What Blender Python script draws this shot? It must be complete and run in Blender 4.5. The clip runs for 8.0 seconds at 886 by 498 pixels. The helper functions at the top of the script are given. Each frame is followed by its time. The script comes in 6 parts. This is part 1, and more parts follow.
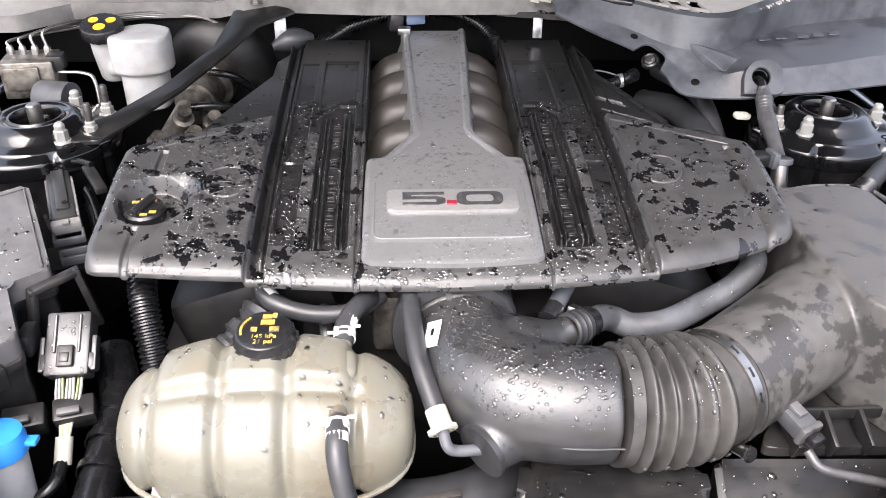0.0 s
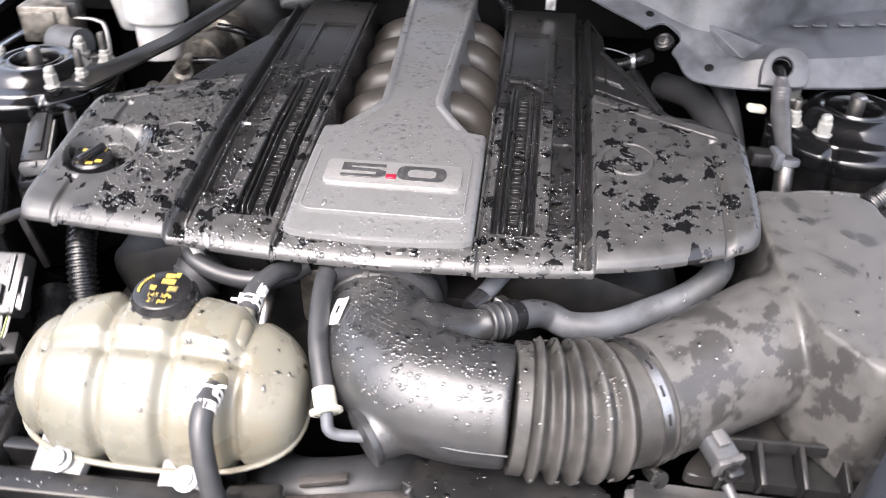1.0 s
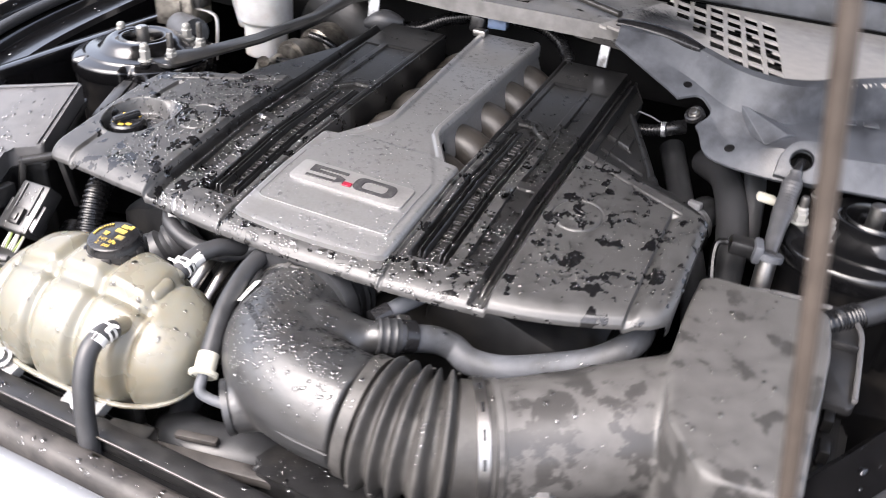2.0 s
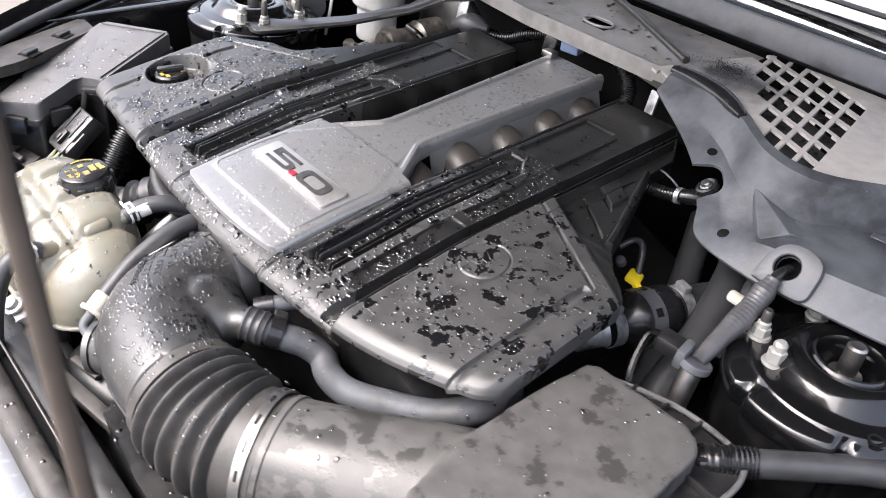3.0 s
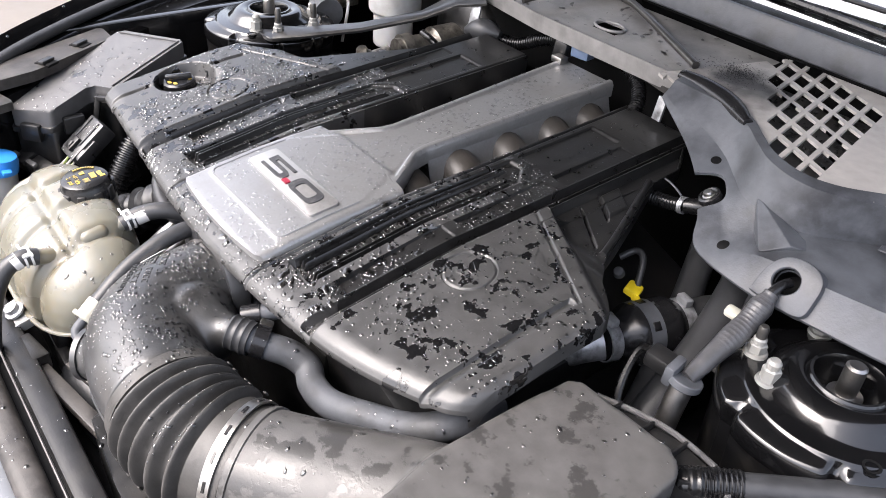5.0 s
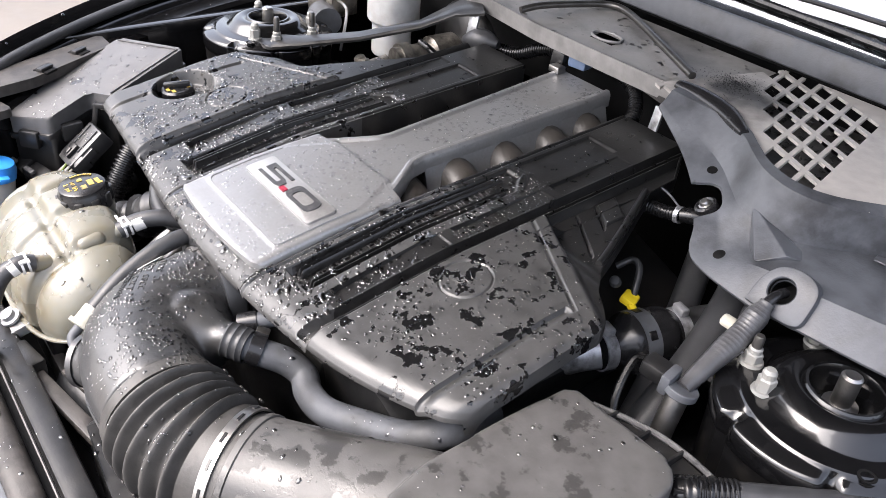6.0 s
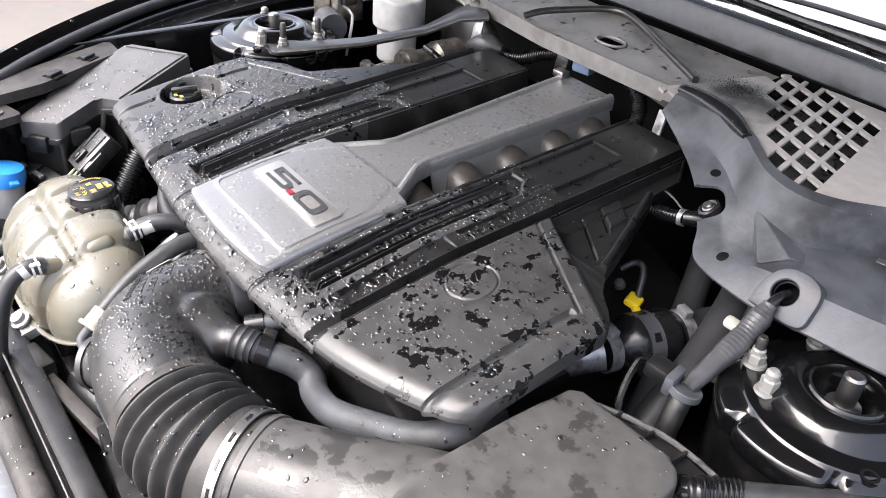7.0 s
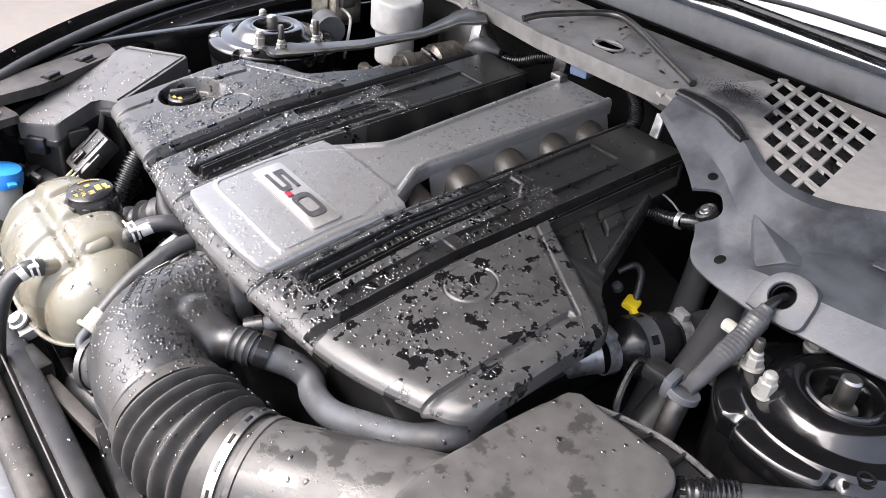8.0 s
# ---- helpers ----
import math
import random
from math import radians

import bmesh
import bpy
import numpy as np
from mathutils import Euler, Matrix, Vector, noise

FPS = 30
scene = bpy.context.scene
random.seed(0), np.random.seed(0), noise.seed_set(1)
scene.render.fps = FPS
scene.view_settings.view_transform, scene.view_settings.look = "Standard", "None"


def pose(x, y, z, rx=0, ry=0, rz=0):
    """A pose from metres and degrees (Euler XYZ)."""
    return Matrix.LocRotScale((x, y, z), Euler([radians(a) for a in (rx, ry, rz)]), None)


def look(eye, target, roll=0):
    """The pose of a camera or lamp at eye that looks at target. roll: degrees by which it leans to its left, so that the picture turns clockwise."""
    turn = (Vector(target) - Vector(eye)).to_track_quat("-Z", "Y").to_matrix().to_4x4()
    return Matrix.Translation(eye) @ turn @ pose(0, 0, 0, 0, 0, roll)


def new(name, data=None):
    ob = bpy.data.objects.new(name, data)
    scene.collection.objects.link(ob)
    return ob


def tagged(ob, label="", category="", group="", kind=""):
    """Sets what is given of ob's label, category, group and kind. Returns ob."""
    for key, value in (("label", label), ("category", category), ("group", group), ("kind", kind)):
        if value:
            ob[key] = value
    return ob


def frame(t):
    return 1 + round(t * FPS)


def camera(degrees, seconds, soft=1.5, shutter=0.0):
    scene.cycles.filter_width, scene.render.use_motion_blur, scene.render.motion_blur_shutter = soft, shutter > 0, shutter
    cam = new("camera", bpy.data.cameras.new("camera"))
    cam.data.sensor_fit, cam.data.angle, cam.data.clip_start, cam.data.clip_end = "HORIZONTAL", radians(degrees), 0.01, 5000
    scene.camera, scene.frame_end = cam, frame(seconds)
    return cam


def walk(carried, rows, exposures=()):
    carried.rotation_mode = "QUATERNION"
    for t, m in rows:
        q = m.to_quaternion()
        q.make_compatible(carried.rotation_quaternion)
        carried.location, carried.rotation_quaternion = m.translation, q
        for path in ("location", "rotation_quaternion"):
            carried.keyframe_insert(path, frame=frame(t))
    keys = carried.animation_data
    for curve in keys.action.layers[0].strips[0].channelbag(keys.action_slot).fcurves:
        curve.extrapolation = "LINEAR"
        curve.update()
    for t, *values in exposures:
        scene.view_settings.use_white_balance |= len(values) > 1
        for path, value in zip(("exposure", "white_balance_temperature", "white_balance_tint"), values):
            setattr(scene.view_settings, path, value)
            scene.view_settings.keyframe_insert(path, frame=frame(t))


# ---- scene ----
cam = camera(56.6, 8.0, 0.75, 0.5)
PATH = [
    (0, (-0.054, 0.009, 0.441), (0.047, 1.692, -0.634), 1.0),
    (0.5, (-0.015, 0.036, 0.437), (0.07, 1.71, -0.654), 0.3),
    (1, (0.142, 0.056, 0.428), (-0.045, 1.689, -0.711), 0.9),
    (1.5, (0.274, 0.07, 0.433), (-0.169, 1.679, -0.669), 2.7),
    (1.7, (0.338, 0.068, 0.431), (-0.192, 1.672, -0.641), 3.0),
    (2.8, (0.655, 0.32, 0.47), (-0.454, 1.544, -0.658), 7.4),
    (3, (0.698, 0.36, 0.471), (-0.48, 1.515, -0.659), 7.1),
    (3.5, (0.727, 0.403, 0.47), (-0.512, 1.476, -0.676), 5.6),
    (4, (0.732, 0.417, 0.469), (-0.519, 1.468, -0.684), 5.2),
    (4.5, (0.727, 0.421, 0.472), (-0.531, 1.475, -0.67), 4.9),
    (6, (0.729, 0.421, 0.472), (-0.541, 1.493, -0.64), 5.4),
    (6.5, (0.732, 0.418, 0.472), (-0.545, 1.488, -0.635), 5.2),
    (7, (0.735, 0.415, 0.474), (-0.548, 1.482, -0.628), 5.1),
    (7.5, (0.735, 0.414, 0.475), (-0.546, 1.485, -0.627), 5.3),
    (8, (0.734, 0.41, 0.475), (-0.544, 1.489, -0.621), 5.5),
]
walk(cam, [(t, look(eye, target, roll)) for t, eye, target, roll in PATH], [(0, 2.26, 6500, 15), (0.5, 2.38, 6500, 15), (1.0, 2.46, 6500, 15), (1.5, 2.39, 6500, 15), (3, 2.26, 6500, 14), (4.5, 2.20, 6500, 14), (8, 2.20, 6500, 14)])

from mathutils.bvhtree import BVHTree

# ---- world and light ----
world = bpy.data.worlds.new("world")
scene.world = world
world.use_nodes = True
wn = world.node_tree.nodes
sky = wn.new("ShaderNodeTexSky")
sky.sky_type = "NISHITA"
sky.sun_disc = False
sky.sun_elevation = radians(54)
sky.sun_rotation = radians(204)
sky.air_density, sky.dust_density, sky.ozone_density = 1.0, 5.0, 1.0
wn["Background"].inputs[1].default_value = 0.15
haze = wn.new("ShaderNodeHueSaturation")
haze.inputs["Saturation"].default_value = 0.55
world.node_tree.links.new(sky.outputs[0], haze.inputs["Color"])
world.node_tree.links.new(haze.outputs[0], wn["Background"].inputs[0])
sun_data = bpy.data.lights.new("sun", "SUN")
sun_data.energy, sun_data.angle, sun_data.color = 0.95, radians(60), (1.0, 0.965, 0.93)
sun = new("sun", sun_data)
sun.matrix_world = look((-1.18, -1.65, 4.0), (0, 1.0, 0))


# ---- materials ----
def material(name, base, rough=0.5, metal=0.0, spec=0.5, grain=0.15, grain_scale=60.0, bump=0.15, bump_scale=400.0,
             stain=None, stain_scale=12.0, stain_range=(0.45, 0.65), stain_rough=None, coat=0.0, sub=0.0, trans=0.0, ior=1.5,
             detail=4.0, pool=0.0, film=0.0):
    m = bpy.data.materials.new(name)
    m.use_nodes = True
    nt = m.node_tree
    n, l = nt.nodes, nt.links
    p = n["Principled BSDF"]
    p.inputs["Metallic"].default_value = metal
    p.inputs["Roughness"].default_value = rough
    p.inputs["Specular IOR Level"].default_value = spec
    p.inputs["Coat Weight"].default_value = coat
    p.inputs["Coat Roughness"].default_value = 0.06
    p.inputs["Transmission Weight"].default_value = trans
    p.inputs["IOR"].default_value = ior
    if sub:
        p.inputs["Subsurface Weight"].default_value = sub
        p.inputs["Subsurface Radius"].default_value = (0.02, 0.012, 0.006)
    tc = n.new("ShaderNodeTexCoord")
    g = n.new("ShaderNodeTexNoise")
    g.inputs["Scale"].default_value = grain_scale
    g.inputs["Detail"].default_value = detail
    l.new(tc.outputs["Object"], g.inputs["Vector"])
    ramp = n.new("ShaderNodeValToRGB")
    b = Vector(base)
    ramp.color_ramp.elements[0].color = (*[max(0, c * (1 - grain)) for c in b], 1)
    ramp.color_ramp.elements[1].color = (*[min(1, c * (1 + grain)) for c in b], 1)
    ramp.color_ramp.elements[0].position, ramp.color_ramp.elements[1].position = 0.3, 0.7
    l.new(g.outputs["Fac"], ramp.inputs["Fac"])
    col = ramp.outputs["Color"]
    rmap = n.new("ShaderNodeMapRange")
    rmap.inputs["From Min"].default_value, rmap.inputs["From Max"].default_value = 0.3, 0.7
    rmap.inputs["To Min"].default_value, rmap.inputs["To Max"].default_value = max(0.02, rough * 0.85), min(1, rough * 1.15)
    l.new(g.outputs["Fac"], rmap.inputs["Value"])
    rgh = rmap.outputs["Result"]
    if stain is not None:
        s = n.new("ShaderNodeTexNoise")
        s.inputs["Scale"].default_value = stain_scale
        s.inputs["Detail"].default_value = 6.0
        s.inputs["Roughness"].default_value = 0.62
        l.new(tc.outputs["Object"], s.inputs["Vector"])
        k = n.new("ShaderNodeMapRange")
        k.inputs["From Min"].default_value, k.inputs["From Max"].default_value = stain_range
        if pool:
            # pools gather in some places and leave others bare
            wide, add = n.new("ShaderNodeTexNoise"), n.new("ShaderNodeMath")
            wide.inputs["Scale"].default_value, wide.inputs["Detail"].default_value = stain_scale * 0.33, 2.0
            l.new(tc.outputs["Object"], wide.inputs["Vector"])
            add.operation = "MULTIPLY_ADD"
            add.inputs[1].default_value = pool
            l.new(wide.outputs["Fac"], add.inputs[0])
            l.new(s.outputs["Fac"], add.inputs[2])
            l.new(add.outputs[0], k.inputs["Value"])
        else:
            l.new(s.outputs["Fac"], k.inputs["Value"])
        mx = n.new("ShaderNodeMix")
        mx.data_type = "RGBA"
        l.new(k.outputs["Result"], mx.inputs["Factor"])
        l.new(col, mx.inputs["A"])
        mx.inputs["B"].default_value = (*stain, 1)
        col = mx.outputs["Result"]
        if stain_rough is not None:
            mr = n.new("ShaderNodeMix")
            l.new(k.outputs["Result"], mr.inputs["Factor"])
            l.new(rgh, mr.inputs["A"])
            mr.inputs["B"].default_value = stain_rough
            rgh = mr.outputs["Result"]
    l.new(col, p.inputs["Base Color"])
    l.new(rgh, p.inputs["Roughness"])
    if bump:
        f = n.new("ShaderNodeTexNoise")
        f.inputs["Scale"].default_value = bump_scale
        f.inputs["Detail"].default_value = 3.0
        l.new(tc.outputs["Object"], f.inputs["Vector"])
        bp = n.new("ShaderNodeBump")
        bp.inputs["Strength"].default_value = bump
        bp.inputs["Distance"].default_value = 0.0006
        l.new(f.outputs["Fac"], bp.inputs["Height"])
        if film and stain is not None:
            edge = n.new("ShaderNodeBump")
            edge.inputs["Strength"].default_value, edge.inputs["Distance"].default_value = film, 0.0008
            l.new(k.outputs["Result"], edge.inputs["Height"])
            l.new(bp.outputs["Normal"], edge.inputs["Normal"])
            l.new(edge.outputs["Normal"], p.inputs["Normal"])
        else:
            l.new(bp.outputs["Normal"], p.inputs["Normal"])
    return m


BLACK_PLASTIC = material("black_plastic", (0.037, 0.0366, 0.0365), 0.42, spec=0.7, grain=0.25, stain=(0.005, 0.005, 0.0055), stain_scale=56, stain_range=(0.818, 0.830), stain_rough=0.14, bump=0.2, pool=0.5, film=0.5, detail=6.0)
# smoother, darker copy of black_plastic: shade of channels and rear put into colour
COVER_SHADED = material("cover_shaded", (0.011, 0.011, 0.0112), 0.31, spec=0.5, grain=0.3, stain=(0.020, 0.0195, 0.019), stain_scale=16, stain_range=(0.55, 0.75), stain_rough=0.34, bump=0.2)
DARK_PLASTIC = material("dark_plastic", (0.012, 0.012, 0.0125), 0.36, grain=0.3, stain=(0.028, 0.026, 0.024), stain_scale=18, stain_range=(0.5, 0.75), stain_rough=0.5, bump=0.2)
BOX_PLASTIC = material("box_plastic", (0.080, 0.079, 0.080), 0.48, spec=0.6, grain=0.2, stain=(0.025, 0.025, 0.026), stain_scale=16, stain_range=(0.58, 0.64), stain_rough=0.2, bump=0.2)
INTAKE_PLASTIC = material("intake_plastic", (0.022, 0.0226, 0.0238), 0.40, spec=0.9, grain=0.25, stain=(0.032, 0.030, 0.028), stain_scale=14, stain_range=(0.5, 0.7), bump=0.2)
DUCT_PLASTIC = material("duct_plastic", (0.067, 0.065, 0.063), 0.50, spec=0.5, grain=0.15, stain=(0.037, 0.036, 0.035), stain_scale=36, stain_range=(0.800, 0.845), stain_rough=0.3, bump=0.15, pool=0.5, film=0.15)
SILVER = material("silver_paint", (0.262, 0.263, 0.266), 0.34, metal=0.6, grain=0.06, grain_scale=300, bump=0.12, stain=(0.235, 0.232, 0.228), stain_scale=20, stain_range=(0.5, 0.7))
FIGURE = material("figure_black", (0.030, 0.030, 0.032), 0.35, grain=0.2, stain=(0.06, 0.06, 0.06), stain_scale=150, stain_range=(0.5, 0.6), bump=0.1)
BADGE_SILVER = material("badge_silver", (0.33, 0.325, 0.32), 0.36, metal=0.6, grain=0.08, grain_scale=200, bump=0.1)
CHROME = material("bright_metal", (0.56, 0.555, 0.54), 0.30, metal=1.0, grain=0.15, bump=0.12, stain=(0.34, 0.33, 0.31), stain_scale=90, stain_range=(0.5, 0.75))
STEEL = material("dull_steel", (0.42, 0.41, 0.40), 0.35, metal=1.0, grain=0.2, stain=(0.2, 0.17, 0.14), stain_scale=60, stain_range=(0.5, 0.8), bump=0.15)
RUNNER = material("runner_plastic", (0.036, 0.0325, 0.029), 0.45, grain=0.15, stain=(0.028, 0.024, 0.020), stain_scale=30, bump=0.2)
RUBBER = material("rubber_hose", (0.026, 0.027, 0.029), 0.42, grain=0.2, stain=(0.045, 0.045, 0.048), stain_scale=12, stain_range=(0.45, 0.8), bump=0.2)
BELLOWS = material("bellows_rubber", (0.046, 0.044, 0.0415), 0.5, grain=0.2, stain=(0.024, 0.023, 0.022), stain_scale=22, stain_range=(0.48, 0.62), bump=0.25)
GREY_HOSE = material("grey_hose", (0.070, 0.075, 0.085), 0.60, spec=0.5, grain=0.15, stain=(0.035, 0.036, 0.038), stain_scale=14, bump=0.15)
LOOM = material("loom_plastic", (0.0055, 0.0055, 0.006), 0.27, grain=0.2, bump=0.1)
TAPE = material("cloth_tape", (0.055, 0.055, 0.058), 0.34, grain=0.25, bump=0.5, bump_scale=250)
TANK = material("tank_plastic", (0.152, 0.147, 0.120), 0.28, spec=0.6, grain=0.06, grain_scale=20, sub=0.3, stain=(0.145, 0.122, 0.078), stain_scale=7, stain_range=(0.5, 0.8), bump=0.06)
TANK_WHITE = material("bracket_plastic", (0.19, 0.19, 0.188), 0.4, grain=0.08, sub=0.15, bump=0.08)
WHITE_PLASTIC = material("white_plastic", (0.37, 0.372, 0.372), 0.4, grain=0.06, sub=0.2, stain=(0.29, 0.287, 0.275), stain_scale=20, bump=0.08)
CREAM_PLASTIC = material("cream_plastic", (0.48, 0.47, 0.40), 0.4, grain=0.08, bump=0.05)
YELLOW = material("yellow_plastic", (0.85, 0.62, 0.02), 0.4, grain=0.08, bump=0.05)
CAP_INK = material("worn_yellow_ink", (0.52, 0.36, 0.06), 0.5, grain=0.2, stain=(0.10, 0.085, 0.05), stain_scale=120, stain_range=(0.45, 0.6), bump=0)
YELLOW_INK = material("yellow_ink", (0.80, 0.50, 0.02), 0.5, grain=0.1, bump=0)
BLUE = material("blue_plastic", (0.03, 0.25, 0.70), 0.35, grain=0.08, bump=0.05)
BLUE_GREY = material("blue_grey_plastic", (0.10, 0.14, 0.22), 0.4, grain=0.1, bump=0.1)
RED = material("red_enamel", (0.24, 0.012, 0.03), 0.3, grain=0.1, bump=0)
INK = material("black_enamel", (0.012, 0.012, 0.013), 0.25, grain=0.2, bump=0)
LABEL = material("white_label", (0.62, 0.615, 0.60), 0.5, grain=0.04, bump=0)
PAINT = material("black_paint", (0.004, 0.004, 0.0044), 0.16, spec=0.5, grain=0.2, coat=0.5, bump=0.03, stain=(0.012, 0.011, 0.010), stain_scale=20, stain_range=(0.58, 0.8), stain_rough=0.35)
DUSTY = material("dusty_plastic", (0.072, 0.077, 0.087), 0.52, grain=0.2, stain=(0.036, 0.038, 0.043), stain_scale=13, stain_range=(0.50, 0.64), stain_rough=0.35, bump=0.3, detail=7.0)
SHELF = material("shelf_paint", (0.20, 0.194, 0.187), 0.5, grain=0.15, stain=(0.05, 0.049, 0.048), stain_scale=6, stain_range=(0.45, 0.7), bump=0.3)
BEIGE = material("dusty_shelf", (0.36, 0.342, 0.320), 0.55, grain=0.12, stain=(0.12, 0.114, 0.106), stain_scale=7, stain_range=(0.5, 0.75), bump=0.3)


def sooted(m, centre, radii):
    """Lays an uneven smear of soot over a material, round a point of the plan."""
    n, l = m.node_tree.nodes, m.node_tree.links
    p = n["Principled BSDF"]
    tc, mp, ln, ns, ad, rg, mx = [n.new("ShaderNode" + k) for k in ("TexCoord", "Mapping", "VectorMath", "TexNoise", "Math", "MapRange", "Mix")]
    mp.inputs["Location"].default_value = [-c / r for c, r in zip(centre, radii)]
    mp.inputs["Scale"].default_value = [1 / r for r in radii]
    ln.operation = "LENGTH"
    ns.inputs["Scale"].default_value, ns.inputs["Detail"].default_value = 38, 8
    ad.operation = "MULTIPLY_ADD"
    ad.inputs[1].default_value = 1.3
    rg.inputs["From Min"].default_value, rg.inputs["From Max"].default_value = 1.85, 0.95
    rg.inputs["To Max"].default_value = 0.93
    mx.data_type = "RGBA"
    mx.inputs["B"].default_value = (0.012, 0.0118, 0.0115, 1)
    l.new(tc.outputs["Object"], mp.inputs["Vector"])
    l.new(mp.outputs[0], ln.inputs[0])
    l.new(tc.outputs["Object"], ns.inputs["Vector"])
    l.new(ns.outputs["Fac"], ad.inputs[0])
    l.new(ln.outputs["Value"], ad.inputs[2])
    l.new(ad.outputs[0], rg.inputs["Value"])
    l.new(rg.outputs["Result"], mx.inputs["Factor"])
    l.new(p.inputs["Base Color"].links[0].from_socket, mx.inputs["A"])
    l.new(mx.outputs["Result"], p.inputs["Base Color"])


sooted(BEIGE, (0.215, 1.295, 0.0), (0.075, 0.050, 1.0))
DARK_METAL = material("dark_casting", (0.010, 0.010, 0.0105), 0.45, metal=0.2, grain=0.3, stain=(0.02, 0.018, 0.016), stain_scale=15, bump=0.4, bump_scale=150)
CAST = material("cast_aluminium", (0.24, 0.225, 0.20), 0.42, metal=0.8, grain=0.3, stain=(0.06, 0.054, 0.047), stain_scale=35, bump=0.5, bump_scale=200)
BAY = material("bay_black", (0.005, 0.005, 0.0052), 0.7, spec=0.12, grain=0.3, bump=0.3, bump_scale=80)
FLOOR = material("concrete", (0.135, 0.118, 0.100), 0.6, grain=0.1, grain_scale=8, stain=(0.11, 0.095, 0.08), stain_scale=1.2, bump=0.2, bump_scale=60)
GLASS = material("windscreen_glass", (0.9, 0.95, 0.93), 0.02, grain=0.0, bump=0, trans=1.0, ior=2.4, coat=1.0)
GLASS.node_tree.nodes["Principled BSDF"].inputs["Coat IOR"].default_value = 2.6
BRACKET = material("dusty_bracket", (0.044, 0.040, 0.037), 0.55, grain=0.35, stain=(0.018, 0.016, 0.015), stain_scale=22, stain_range=(0.45, 0.6), bump=0.3)
TOWER = material("tower_paint", (0.004, 0.004, 0.0044), 0.42, spec=0.15, grain=0.3, bump=0.15, bump_scale=60, stain=(0.016, 0.0145, 0.013), stain_scale=14, stain_range=(0.5, 0.75), stain_rough=0.5)
BRACE_BLACK = material("brace_black", (0.008, 0.008, 0.0082), 0.33, spec=0.7, grain=0.3, bump=0.3, stain=(0.026, 0.024, 0.022), stain_scale=22, stain_range=(0.55, 0.75))
DARK_STEEL = material("dark_steel", (0.11, 0.105, 0.10), 0.32, metal=0.8, grain=0.2, bump=0.15)
PROP_BROWN = material("prop_paint", (0.045, 0.036, 0.030), 0.4, grain=0.2, bump=0.1)
NUT = material("zinc_nut", (0.25, 0.25, 0.24), 0.42, metal=0.15, grain=0.1, stain=(0.26, 0.255, 0.235), stain_scale=60, bump=0.15)
ALLOY = material("alloy", (0.42, 0.43, 0.45), 0.36, metal=0.6, grain=0.2, stain=(0.14, 0.14, 0.14), stain_scale=40, bump=0.3)
# pale base colour stands for the sky reflected in a black bumper
FASCIA_SKY = material("fascia_sky_sheen", (0.34, 0.36, 0.39), 0.25, grain=0.04, coat=0.6, bump=0.02, stain=(0.28, 0.29, 0.31), stain_scale=5)
BONNET = material("bonnet_inner", (0.014, 0.0145, 0.016), 0.35, metal=0.2, grain=0.06, coat=0.4, bump=0.05, stain=(0.02, 0.0205, 0.022), stain_scale=3)


def water():
    """Clear water: what lies below shows through, with a sharp gloss that grows towards the rim."""
    m = bpy.data.materials.new("water")
    m.use_nodes = True
    n, l = m.node_tree.nodes, m.node_tree.links
    n.remove(n["Principled BSDF"])
    clear, gloss, mix, fres = n.new("ShaderNodeBsdfTransparent"), n.new("ShaderNodeBsdfGlossy"), n.new("ShaderNodeMixShader"), n.new("ShaderNodeFresnel")
    clear.inputs["Color"].default_value = (0.97, 0.97, 0.975, 1)
    gloss.inputs["Roughness"].default_value = 0.04
    fres.inputs["IOR"].default_value = 1.9
    l.new(fres.outputs[0], mix.inputs[0])
    l.new(clear.outputs[0], mix.inputs[1])
    l.new(gloss.outputs[0], mix.inputs[2])
    l.new(mix.outputs[0], n["Material Output"].inputs["Surface"])
    return m


def thin_water():
    """Flat beads of water: what lies below shows through, with a sharp gloss that grows towards the rim."""
    m = bpy.data.materials.new("thin_water")
    m.use_nodes = True
    n, l = m.node_tree.nodes, m.node_tree.links
    n.remove(n["Principled BSDF"])
    clear, gloss, mix, fres = n.new("ShaderNodeBsdfTransparent"), n.new("ShaderNodeBsdfGlossy"), n.new("ShaderNodeMixShader"), n.new("ShaderNodeLayerWeight")
    clear.inputs["Color"].default_value = (0.97, 0.97, 0.975, 1)
    gloss.inputs["Roughness"].default_value = 0.04
    fres.inputs["Blend"].default_value = 0.5
    power, scale = n.new("ShaderNodeMath"), n.new("ShaderNodeMath")
    power.operation, scale.operation = "POWER", "MULTIPLY_ADD"
    power.inputs[1].default_value = 3.5
    scale.inputs[1].default_value, scale.inputs[2].default_value = 0.85, 0.06
    l.new(fres.outputs["Facing"], power.inputs[0])
    l.new(power.outputs[0], scale.inputs[0])
    l.new(scale.outputs[0], mix.inputs[0])
    l.new(clear.outputs[0], mix.inputs[1])
    l.new(gloss.outputs[0], mix.inputs[2])
    l.new(mix.outputs[0], n["Material Output"].inputs["Surface"])
    return m


THIN_WATER = thin_water()
WATER = water()
GREEN_WIRE = material("green_wire", (0.16, 0.21, 0.06), 0.45, grain=0.1, bump=0)
WHITE_WIRE = material("white_wire", (0.27, 0.265, 0.25), 0.45, grain=0.1, bump=0)


